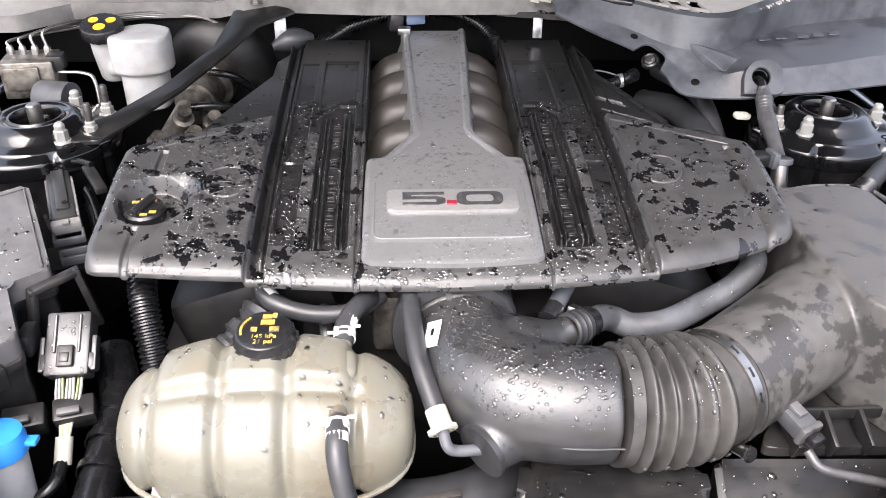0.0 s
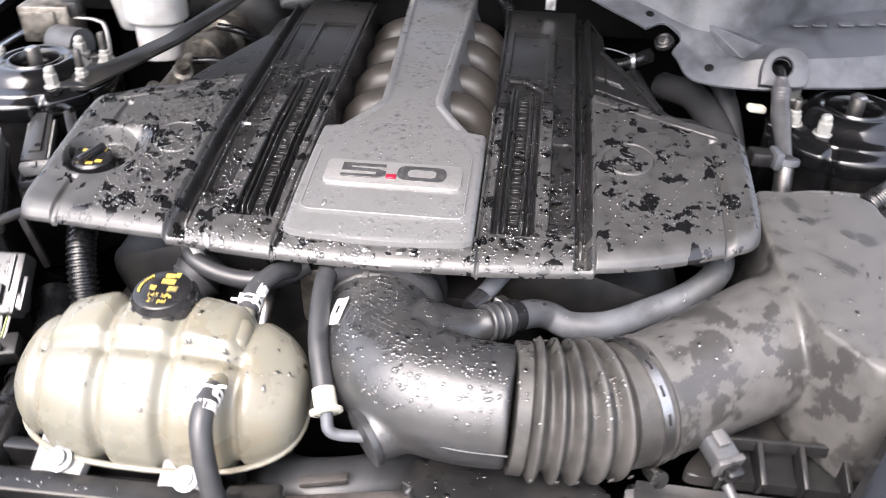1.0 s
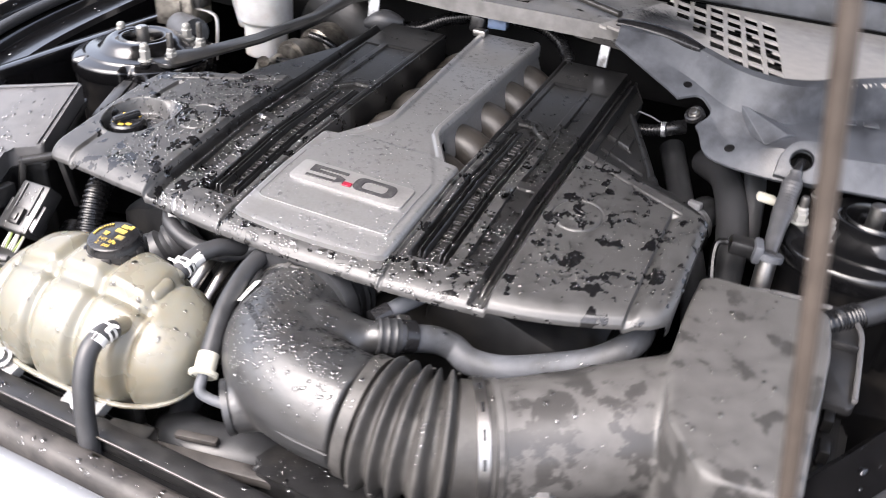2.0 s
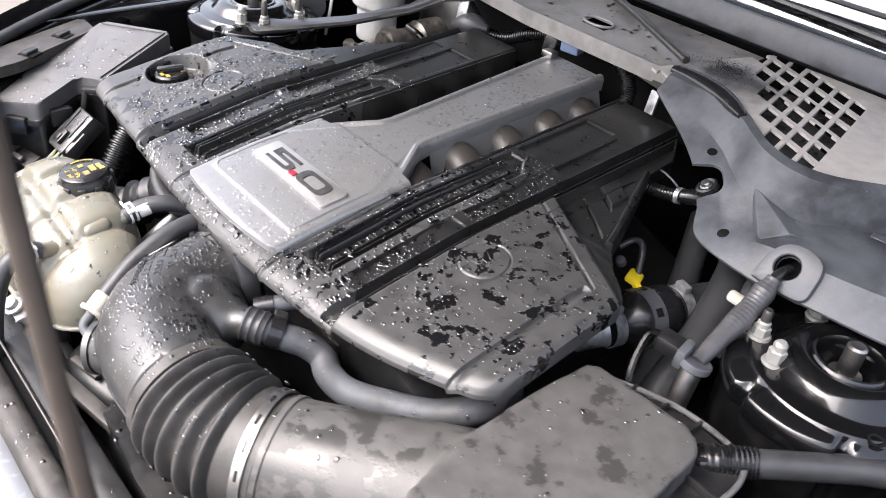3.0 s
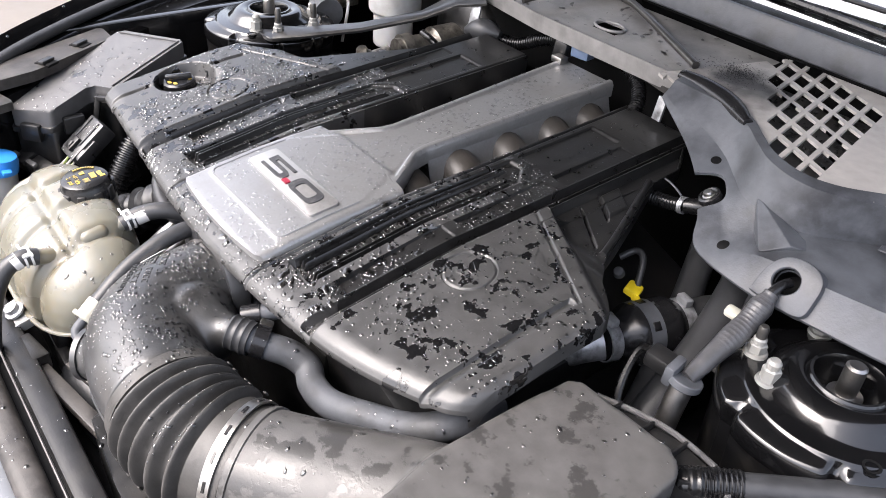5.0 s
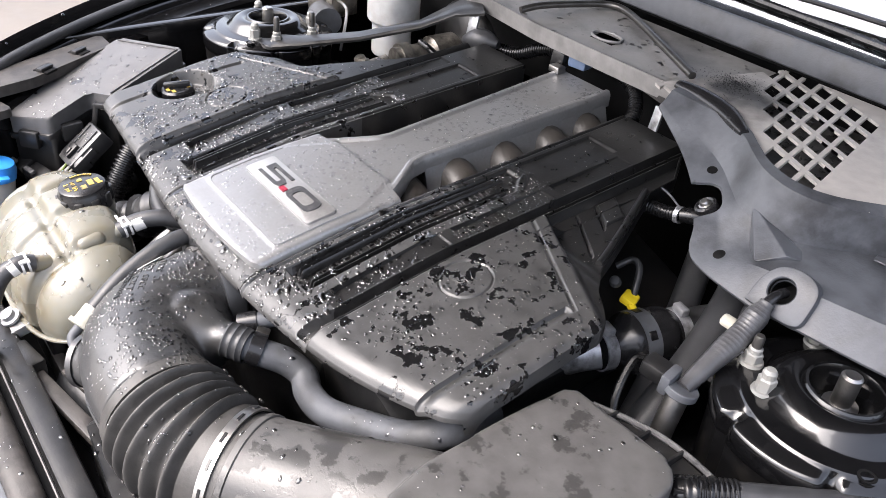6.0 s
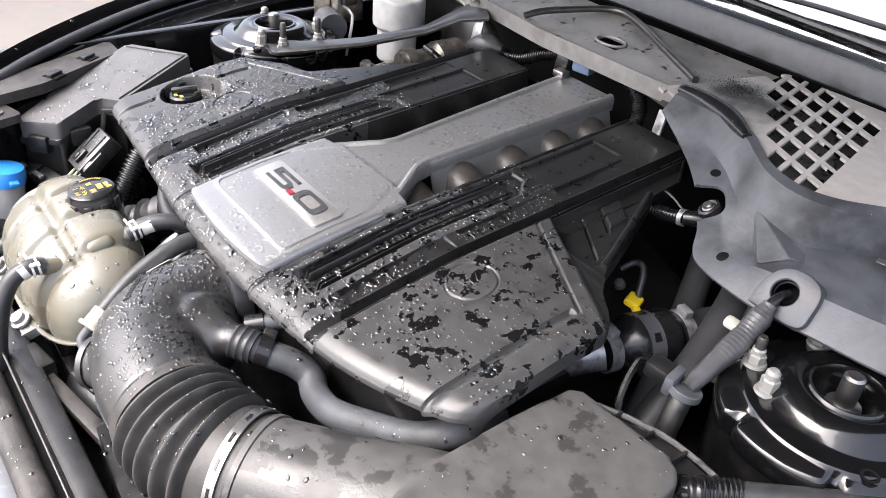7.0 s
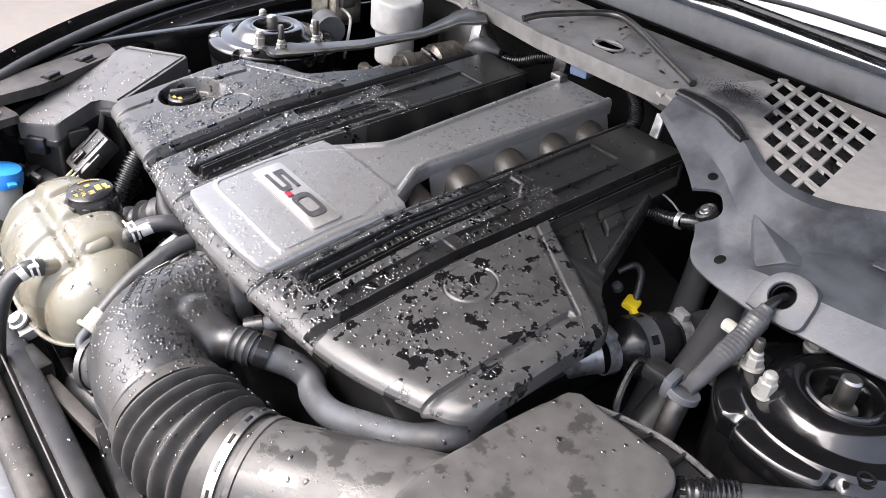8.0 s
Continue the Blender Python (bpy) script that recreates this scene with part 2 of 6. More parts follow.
# ---- mesh helpers ----
def moulded(ob, voxel=0.003, rounds=20):
    """Melts a part's joined forms into one moulding with soft fillets."""
    mod = ob.modifiers.new("blend", "REMESH")
    mod.mode, mod.voxel_size, mod.use_smooth_shade = "VOXEL", voxel, True
    mod = ob.modifiers.new("fillet", "SMOOTH")
    mod.factor, mod.iterations = 0.5, rounds
    return ob


ORIGIN = {}


def part(name, bm, mat, parent=None, label="", sharp=38):
    """Links a bmesh, given in world places, as one mesh object under a thing or a part."""
    me = bpy.data.meshes.new(name)
    bmesh.ops.recalc_face_normals(bm, faces=bm.faces)
    bm.to_mesh(me)
    bm.free()
    me.materials.append(mat)
    for f in me.polygons:
        f.use_smooth = True
    me.set_sharp_from_angle(angle=radians(sharp))
    ob = new(name, me)
    ORIGIN[ob] = Vector((0, 0, 0))
    if parent is not None:
        ob.parent = parent
        ob.location = -ORIGIN[parent]
    if label:
        tagged(ob, label)
    return ob


def thing(name, label, category, at=(0, 0, 0), group="", kind=""):
    ob = new(name)
    ob.location = at
    ob.empty_display_size = 0.02
    ORIGIN[ob] = Vector(at)
    return tagged(ob, label, category, group, kind)


def solo(name, bm, mat, label, category, group="", kind="", sharp=38):
    return tagged(part(name, bm, mat, None, "", sharp), label, category, group, kind)


def join(*bms):
    out = bmesh.new()
    for b in bms:
        me = bpy.data.meshes.new("tmp")
        b.to_mesh(me)
        b.free()
        out.from_mesh(me)
        bpy.data.meshes.remove(me)
    return out


def moved(bm, m):
    bmesh.ops.transform(bm, matrix=m, verts=bm.verts)
    return bm


def box(c, s, bev=0.003, seg=2, turn=(0, 0, 0)):
    bm = bmesh.new()
    bmesh.ops.create_cube(bm, size=1)
    bmesh.ops.scale(bm, vec=s, verts=bm.verts)
    if bev:
        bmesh.ops.bevel(bm, geom=bm.edges[:], offset=min(bev, min(s) * 0.45), segments=seg, affect="EDGES", profile=0.5)
    return moved(bm, pose(*c, *turn))


def axis_matrix(at, direction):
    return Matrix.Translation(at) @ Vector(direction).to_track_quat("Z", "Y").to_matrix().to_4x4()


def lathe(profile, m=None, seg=32, wobble=0.0, lobes=0):
    """A turned form from (radius, height) pairs."""
    bm = bmesh.new()
    rings = []
    for r, z in profile:
        if r < 1e-6:
            rings.append([bm.verts.new((0, 0, z))])
        else:
            ring = []
            for i in range(seg):
                a = 2 * math.pi * i / seg
                rr = r * (1 + wobble * math.cos(lobes * a)) if lobes else r
                ring.append(bm.verts.new((rr * math.cos(a), rr * math.sin(a), z)))
            rings.append(ring)
    for a, b in zip(rings, rings[1:]):
        for i in range(seg):
            k = (i + 1) % seg
            if len(a) == 1 and len(b) > 1:
                bm.faces.new((a[0], b[i], b[k]))
            elif len(b) == 1 and len(a) > 1:
                bm.faces.new((a[i], a[k], b[0]))
            elif len(a) > 1:
                bm.faces.new((a[i], a[k], b[k], b[i]))
    return moved(bm, m) if m is not None else bm


def spline(pts, sub=8):
    """Catmull-Rom points through pts."""
    p = [Vector(q) for q in pts]
    p = [2 * p[0] - p[1]] + p + [2 * p[-1] - p[-2]]
    out = []
    for i in range(1, len(p) - 2):
        for k in range(sub):
            t = k / sub
            a, b, c, d = p[i - 1], p[i], p[i + 1], p[i + 2]
            out.append(0.5 * ((2 * b) + (c - a) * t + (2 * a - 5 * b + 4 * c - d) * t * t + (3 * b - a - 3 * c + d) * t ** 3))
    out.append(p[-2])
    return out


def tube(pts, r, seg=16, sub=8, flat=1.0, raw=False):
    """A hose along pts; r is a radius or a function of the way along it (0 to 1)."""
    path = [Vector(q) for q in pts] if raw else spline(pts, sub)
    n = len(path)
    length = [0.0]
    for a, b in zip(path, path[1:]):
        length.append(length[-1] + (b - a).length)
    bm = bmesh.new()
    t0 = (path[1] - path[0]).normalized()
    up = Vector((0, 0, 1)) if abs(t0.z) < 0.9 else Vector((0, 1, 0))
    side = t0.cross(up).normalized()
    rings = []
    for i, q in enumerate(path):
        t = (path[min(i + 1, n - 1)] - path[max(i - 1, 0)]).normalized()
        side = (side - t * side.dot(t)).normalized()
        nor = side.cross(t)
        rr = r(length[i] / length[-1]) if callable(r) else r
        rings.append([bm.verts.new(q + rr * (math.cos(a) * side + flat * math.sin(a) * nor)) for a in [2 * math.pi * k / seg for k in range(seg)]])
    for a, b in zip(rings, rings[1:]):
        for i in range(seg):
            k = (i + 1) % seg
            bm.faces.new((a[i], a[k], b[k], b[i]))
    bm.faces.new(rings[0])
    bm.faces.new(list(reversed(rings[-1])))
    return bm


def ribbed(pts, r, rib, pitch, seg=18):
    """A corrugated hose: ridges every pitch metres."""
    path = spline(pts, 24)
    total = sum((b - a).length for a, b in zip(path, path[1:]))
    steps = max(4, int(total / pitch)) * 4
    fine, acc, k, want = [path[0]], 0.0, 0, total / steps
    for i in range(1, len(path)):
        a, b = path[i - 1], path[i]
        d = (b - a).length
        while acc + d >= want * (len(fine)) - 1e-9 and len(fine) <= steps:
            s = (want * len(fine) - acc) / d
            fine.append(a.lerp(b, s))
        acc += d
    n = len(fine) - 1
    return tube(fine, lambda s: r + (rib if int(round(s * n)) % 4 in (1, 2) else 0.0), seg, raw=True)


def round_poly(pts, r, seg=5):
    out = []
    n = len(pts)
    for i in range(n):
        p, a, b = Vector(pts[i]), Vector(pts[i - 1]), Vector(pts[(i + 1) % n])
        da, db = (a - p), (b - p)
        q = min(r, da.length * 0.45, db.length * 0.45)
        s, e = p + da.normalized() * q, p + db.normalized() * q
        for k in range(seg + 1):
            t = k / seg
            out.append(((1 - t) ** 2) * s + 2 * t * (1 - t) * p + t * t * e)
    return out


def prism(poly, z0, z1, bev=0.0, seg=2, lift=None, corner=0.0, shrink=0.0):
    """An upright slab over a plan outline; lift(x, y) raises it point by point."""
    pts = round_poly(poly, corner) if corner else [Vector(p) for p in poly]
    bm = bmesh.new()
    low = [bm.verts.new((p[0], p[1], z0)) for p in pts]
    high = [bm.verts.new((p[0], p[1], z1)) for p in pts]
    n = len(pts)
    bm.faces.new(list(reversed(low)))
    top = bm.faces.new(high)
    for i in range(n):
        k = (i + 1) % n
        bm.faces.new((low[i], low[k], high[k], high[i]))
    if bev:
        bmesh.ops.bevel(bm, geom=[e for e in bm.edges if all(v.co.z > z1 - 1e-6 for v in e.verts)], offset=bev, segments=seg, affect="EDGES", profile=0.5)
    if lift:
        for v in bm.verts:
            v.co.z += lift(v.co.x, v.co.y)
    return bm


def smooth01(a, b, x):
    t = max(0.0, min(1.0, (x - a) / (b - a)))
    return t * t * (3 - 2 * t)


def inside(a, b, x, w=0.0025):
    """1 between a and b, with walls w wide."""
    return smooth01(a - w / 2, a + w / 2, x) * (1 - smooth01(b - w / 2, b + w / 2, x))


def interp(x, table):
    for (x0, y0), (x1, y1) in zip(table, table[1:]):
        if x <= x1:
            return y0 + (y1 - y0) * max(0.0, (x - x0)) / (x1 - x0)
    return table[-1][1]


def grid_shell(cols, rows, place, drop, drop_of=None):
    """A moulded sheet: place(i, j) gives its points; its edge is turned down by drop metres."""
    bm = bmesh.new()
    v = [[bm.verts.new(place(i, j)) for j in range(rows)] for i in range(cols)]
    for i in range(cols - 1):
        for j in range(rows - 1):
            bm.faces.new((v[i][j], v[i + 1][j], v[i + 1][j + 1], v[i][j + 1]))
    rim = [v[i][0] for i in range(cols)] + [v[cols - 1][j] for j in range(1, rows)] + [v[i][rows - 1] for i in range(cols - 2, -1, -1)] + [v[0][j] for j in range(rows - 2, 0, -1)]
    low = [bm.verts.new((q.co.x, q.co.y, q.co.z - (drop_of(q.co) if drop_of else drop))) for q in rim]
    n = len(rim)
    for i in range(n):
        k = (i + 1) % n
        bm.faces.new((rim[i], low[i], low[k], rim[k]))
    return bm


def lettering(name, text, size, m, mat, parent, depth=0.0008, fat=0.0, label=""):
    cu = bpy.data.curves.new(name, "FONT")
    cu.body, cu.size, cu.extrude, cu.offset = text, size, depth, fat
    cu.align_x, cu.align_y = "CENTER", "CENTER"
    tmp = new("tmp_text", cu)
    me = bpy.data.meshes.new_from_object(tmp.evaluated_get(bpy.context.evaluated_depsgraph_get()))
    bpy.data.objects.remove(tmp)
    bm = bmesh.new()
    bm.from_mesh(me)
    bpy.data.meshes.remove(me)
    return part(name, moved(bm, m), mat, parent, label)


def named_parts(parent, *names):
    return [o for o in parent.children_recursive if o.type == "MESH" and o.name.split(".")[0] in names]


# ---- the car's shell: ground, bay, wings, bonnet ----
ground = solo("ground", prism([(-30, -30), (30, -30), (30, 30), (-30, 30)], -1.0, -0.92), FLOOR, "pale dusty concrete floor under the car", "floor", kind="structure")

bay = thing("engine_bay", "black-painted engine bay walls and undertray", "engine bay", (0, 0.9, -0.5), kind="structure")
part("undertray", box((0, 0.95, -0.47), (1.3, 1.2, 0.02)), BAY, bay)
part("firewall", box((0, 1.50, -0.20), (1.5, 0.03, 0.56)), BAY, bay)
for sx in (-1, 1):
    part("apron", box((sx * 0.655, 1.0, -0.25), (0.02, 1.2, 0.44)), PAINT, bay)
    part("rail", box((sx * 0.52, 0.72, -0.30), (0.10, 0.80, 0.10), 0.01), PAINT, bay)
part("radiator_panel", box((0, 0.485, -0.32), (1.1, 0.05, 0.28)), BAY, bay)

RIDGE = [(0.36, 0.30, -0.09), (0.47, 0.45, -0.05), (0.575, 0.60, -0.015), (0.655, 0.72, -0.002), (0.745, 0.88, 0.006), (0.80, 1.05, 0.014), (0.825, 1.3, 0.03), (0.83, 1.55, 0.05)]


def wing(sx):
    ridge = spline(RIDGE, 6)
    section = [(-0.104, -0.16), (-0.099, -0.054), (-0.092, -0.047), (-0.044, -0.045), (-0.036, -0.036), (-0.018, -0.030), (-0.010, -0.008), (0.0, 0.0), (0.018, -0.008), (0.05, -0.045), (0.08, -0.14), (0.11, -0.35), (0.10, -0.60)]
    bm = bmesh.new()
    rows = []
    for q in ridge:
        rows.append([bm.verts.new((sx * (q.x + a), q.y, q.z + b)) for a, b in section])
    for a, b in zip(rows, rows[1:]):
        for i in range(len(section) - 1):
            bm.faces.new((a[i], a[i + 1], b[i + 1], b[i]))
    return bm


for sx in (-1, 1):
    w = thing("front_wing", "glossy black painted front wing with rain drops", "wing", (sx * 0.7, 1.0, -0.5), group="front wings", kind="structure")
    part("wing_panel", wing(sx), PAINT, w)
    part("seal", tube([(sx * (x - 0.025), y, z - 0.022) for x, y, z in RIDGE], 0.009, 10, 5), RUBBER, w, "black rubber bonnet seal")

bonnet = thing("bonnet", "open black bonnet above the engine", "bonnet", (0, 1.55, 0.12))
BON = pose(0, 1.475 - 0.66 * math.cos(radians(32)), 0.238 + 0.66 * math.sin(radians(32)), -32)
part("panel", moved(prism([(-0.58, -0.64), (0.58, -0.64), (0.74, 0.0), (0.80, 0.65), (-0.80, 0.65), (-0.74, 0.0)], -0.012, 0.012, 0.006, 2, corner=0.06), BON), BONNET, bonnet)
for sx in (-0.33, 0, 0.33):
    part("brace", moved(box((sx, 0, -0.022), (0.10, 0.90, 0.03), 0.012), BON), BONNET, bonnet)
prop = thing("prop_rod", "thin brown-black bonnet prop rod", "prop rod", (0.54, 0.41, -0.16))
part("rod", tube([(0.545, 0.412, -0.20), (0.50, 0.41, 0.02), (0.43, 0.414, 0.407), (0.365, 0.44, 0.70), (0.318, 0.48, 0.855)], 0.0042, 10), PROP_BROWN, prop)
part("pivot", box((0.545, 0.412, -0.195), (0.02, 0.02, 0.02), 0.004), DARK_PLASTIC, prop)

bumper = solo("front_bumper", tube([(-0.9, 0.30, -0.36), (-0.6, 0.36, -0.25), (-0.3, 0.40, -0.235), (0, 0.41, -0.235), (0.3, 0.40, -0.235), (0.6, 0.36, -0.25), (0.9, 0.30, -0.36)], 0.055, 20, flat=1.2), FASCIA_SKY, "glossy front bumper edge with the reflected sky coloured in", "bumper", kind="structure")

support = thing("radiator_support", "black plastic radiator support with wet channel", "radiator support", (0, 0.48, -0.3))
part("front_bar", box((0, 0.458, -0.182), (1.0, 0.03, 0.04), 0.012, 4), BRACKET, support)
part("trim_strip", tube([(-0.5, 0.478, -0.162), (0, 0.480, -0.158), (0.5, 0.478, -0.162)], 0.0014, 8), DARK_STEEL, support, "thin metal strip")
part("channel", box((0, 0.498, -0.188), (1.0, 0.028, 0.04), 0.006), DARK_PLASTIC, support)
part("rear_bar", box((-0.33, 0.548, -0.20), (0.46, 0.016, 0.04), 0.004), BRACE_BLACK, support)
part("diagonal_strut", box((0.022, 0.5265, -0.186), (0.180, 0.017, 0.012), 0.003, turn=(0, 0, 11)), BRACKET, support)
part("strut_foot", box((-0.075, 0.506, -0.180), (0.05, 0.03, 0.024), 0.004, turn=(0, 0, 11)), BRACE_BLACK, support)
part("short_strip", box((-0.022, 0.545, -0.185), (0.045, 0.009, 0.006), 0.001, turn=(0, 0, 14)), BRACKET, support)
part("splash_panel", box((0, 0.52, -0.245), (0.95, 0.06, 0.01), 0.003), BAY, support)

shroud = thing("fan_shroud", "wet black plastic fan shroud ahead of the engine", "fan shroud", (0.2, 0.55, -0.3))
part("top", prism([(0.050, 0.532), (0.150, 0.522), (0.235, 0.520), (0.240, 0.560), (0.150, 0.580), (0.062, 0.585)], -0.24, -0.172, 0.012, 4, lambda x, y: 0.006 * math.sin(x * 60), corner=0.012), DARK_PLASTIC, shroud)
part("side_top", prism([(0.250, 0.495), (0.52, 0.490), (0.52, 0.572), (0.256, 0.580)], -0.28, -0.180, 0.008, 3, lambda x, y: -0.55 * max(0.0, 0.575 - y), corner=0.01), DARK_PLASTIC, shroud)
part("ridge", box((0.385, 0.524, -0.206), (0.25, 0.006, 0.008), 0.003), DARK_PLASTIC, shroud)
part("knob", lathe([(0, 0.016), (0.022, 0.014), (0.028, 0.004), (0.028, -0.02), (0, -0.02)], pose(0.338, 0.500, -0.208), 24), DUCT_PLASTIC, shroud)
part("lower_wall", box((0.0, 0.545, -0.29), (0.86, 0.014, 0.17), 0.004), DARK_PLASTIC, shroud)

# bulkhead shelf, wiper tray and windscreen
shelf = thing("bulkhead_shelf", "dusty beige scuttle shelf with an oval hole", "scuttle shelf", (0, 1.35, 0.05), kind="structure")


def shelf_front(x):
    return interp(x, [(-0.8, 1.24), (-0.62, 1.25), (-0.56, 1.315), (-0.36, 1.325), (-0.29, 1.275), (-0.1, 1.255), (0.3, 1.262)])


def shelf_bm():
    bm = bmesh.new()
    nx, ny = 96, 12
    hole = Vector((-0.010, 1.308))
    v = [[None] * (ny + 1) for _ in range(nx + 1)]
    for i in range(nx + 1):
        x = -0.80 + i * 1.00 / nx
        for j in range(ny + 1):
            y0 = shelf_front(x)
            y = y0 + (1.405 - y0) * j / ny
            v[i][j] = bm.verts.new((x, y, 0.088 - 0.024 * (1 - smooth01(-0.36, -0.27, x)) * (1 - j / ny) + 0.012 * j / ny + (0.004 if j == 0 else 0)))
    for i in range(nx):
        for j in range(ny):
            c = (v[i][j].co + v[i + 1][j + 1].co) / 2
            if ((c.x - hole.x) / 0.024) ** 2 + ((c.y - hole.y) / 0.016) ** 2 < 1:
                continue
            bm.faces.new((v[i][j], v[i + 1][j], v[i + 1][j + 1], v[i][j + 1]))
    low = [bm.verts.new((v[i][0].co.x, v[i][0].co.y + 0.004, v[i][0].co.z - 0.026)) for i in range(nx + 1)]
    for i in range(nx):
        bm.faces.new((v[i][0], low[i], low[i + 1], v[i + 1][0]))
    return bm


part("shelf_sheet", shelf_bm(), SHELF, shelf)
part("hole_rim", tube([(-0.010 + 0.024 * math.cos(a), 1.308 + 0.017 * math.sin(a), 0.0945) for a in [2 * math.pi * k / 24 for k in range(25)]], 0.002, 6, raw=True), SHELF, shelf)
part("tray_floor", box((0, 1.405, 0.03), (1.5, 0.10, 0.01)), BAY, shelf)
part("front_stiffener", box((0, 1.345, 0.015), (1.3, 0.012, 0.10), 0.003), BAY, shelf)

screen = thing("windscreen", "windscreen with black scuttle lip and wipers", "windscreen", (0, 1.6, 0.1), kind="structure")
part("scuttle_lip", box((0, 1.412, 0.130), (1.6, 0.038, 0.010), 0.004, turn=(76, 0, 0)), DUSTY, screen, "blue-grey plastic scuttle lip")
part("gutter", box((0, 1.440, 0.112), (1.6, 0.06, 0.01), 0.003), BAY, screen)
part("glass", box((0, 1.919, 0.366), (1.5, 1.05, 0.006), 0.001, turn=(28, 0, 0)), GLASS, screen)
part("dashboard", box((0, 2.2, 0.02), (1.5, 1.0, 0.25), 0.05), BAY, screen)
# unseen roof and cabin block, added to keep sky light from behind out
part("roof", box((0, 3.3, 0.70), (1.3, 1.7, 0.05), 0.02), PAINT, screen)
part("cabin", box((0, 3.2, -0.05), (1.5, 1.4, 1.3), 0.1), BAY, screen)
for sx in (-1, 1):
    part("pillar", tube([(sx * 0.74, 1.62, 0.18), (sx * 0.68, 2.1, 0.47), (sx * 0.62, 2.5, 0.69)], 0.035, 12), PAINT, screen)
part("wiper", tube([(-0.3, 1.505, 0.156), (0.2, 1.492, 0.150), (0.45, 1.482, 0.146), (0.65, 1.49, 0.15)], 0.006, 8), LOOM, screen)
part("wiper_arm", tube([(-0.15, 1.475, 0.140), (0.10, 1.500, 0.168), (0.30, 1.508, 0.172)], 0.006, 8, flat=0.6), DARK_PLASTIC, screen)

# ---- engine cover ----
cover = thing("engine_cover", "black plastic V8 engine cover wet with rain drops", "engine cover", (0, 0.95, -0.06))
REAR = [(0.097, 1.243), (0.1985, 1.243), (0.214, 1.222), (0.2325, 1.192), (0.2338, 1.146), (0.252, 1.108), (0.270, 1.070), (0.290, 1.026), (0.302, 0.996), (0.335, 0.954), (0.358, 0.938), (0.372, 0.926), (0.378, 0.912)]


def front_of(sx, ax):
    y = 0.689 + 0.012 * min(1.0, ax / 0.2) ** 2
    if sx < 0:
        y += 0.011 * smooth01(0.2, 0.38, ax)
    else:
        y += 0.052 * max(0.0, (ax - 0.20) / 0.178) ** 1.6
    r = 0.018
    d = max(0.0, ax - (0.378 - r))
    return y + r - math.sqrt(max(0.0, r * r - d * d))


def pocket(a, b, y, w, left=0.25):
    """A recess from a to b, deepest at its front, its floor rising to the rear."""
    return inside(a, b, y, w) * (1 - (1 - left) * min(1.0, max(0.0, (y - a) / (b - a))))


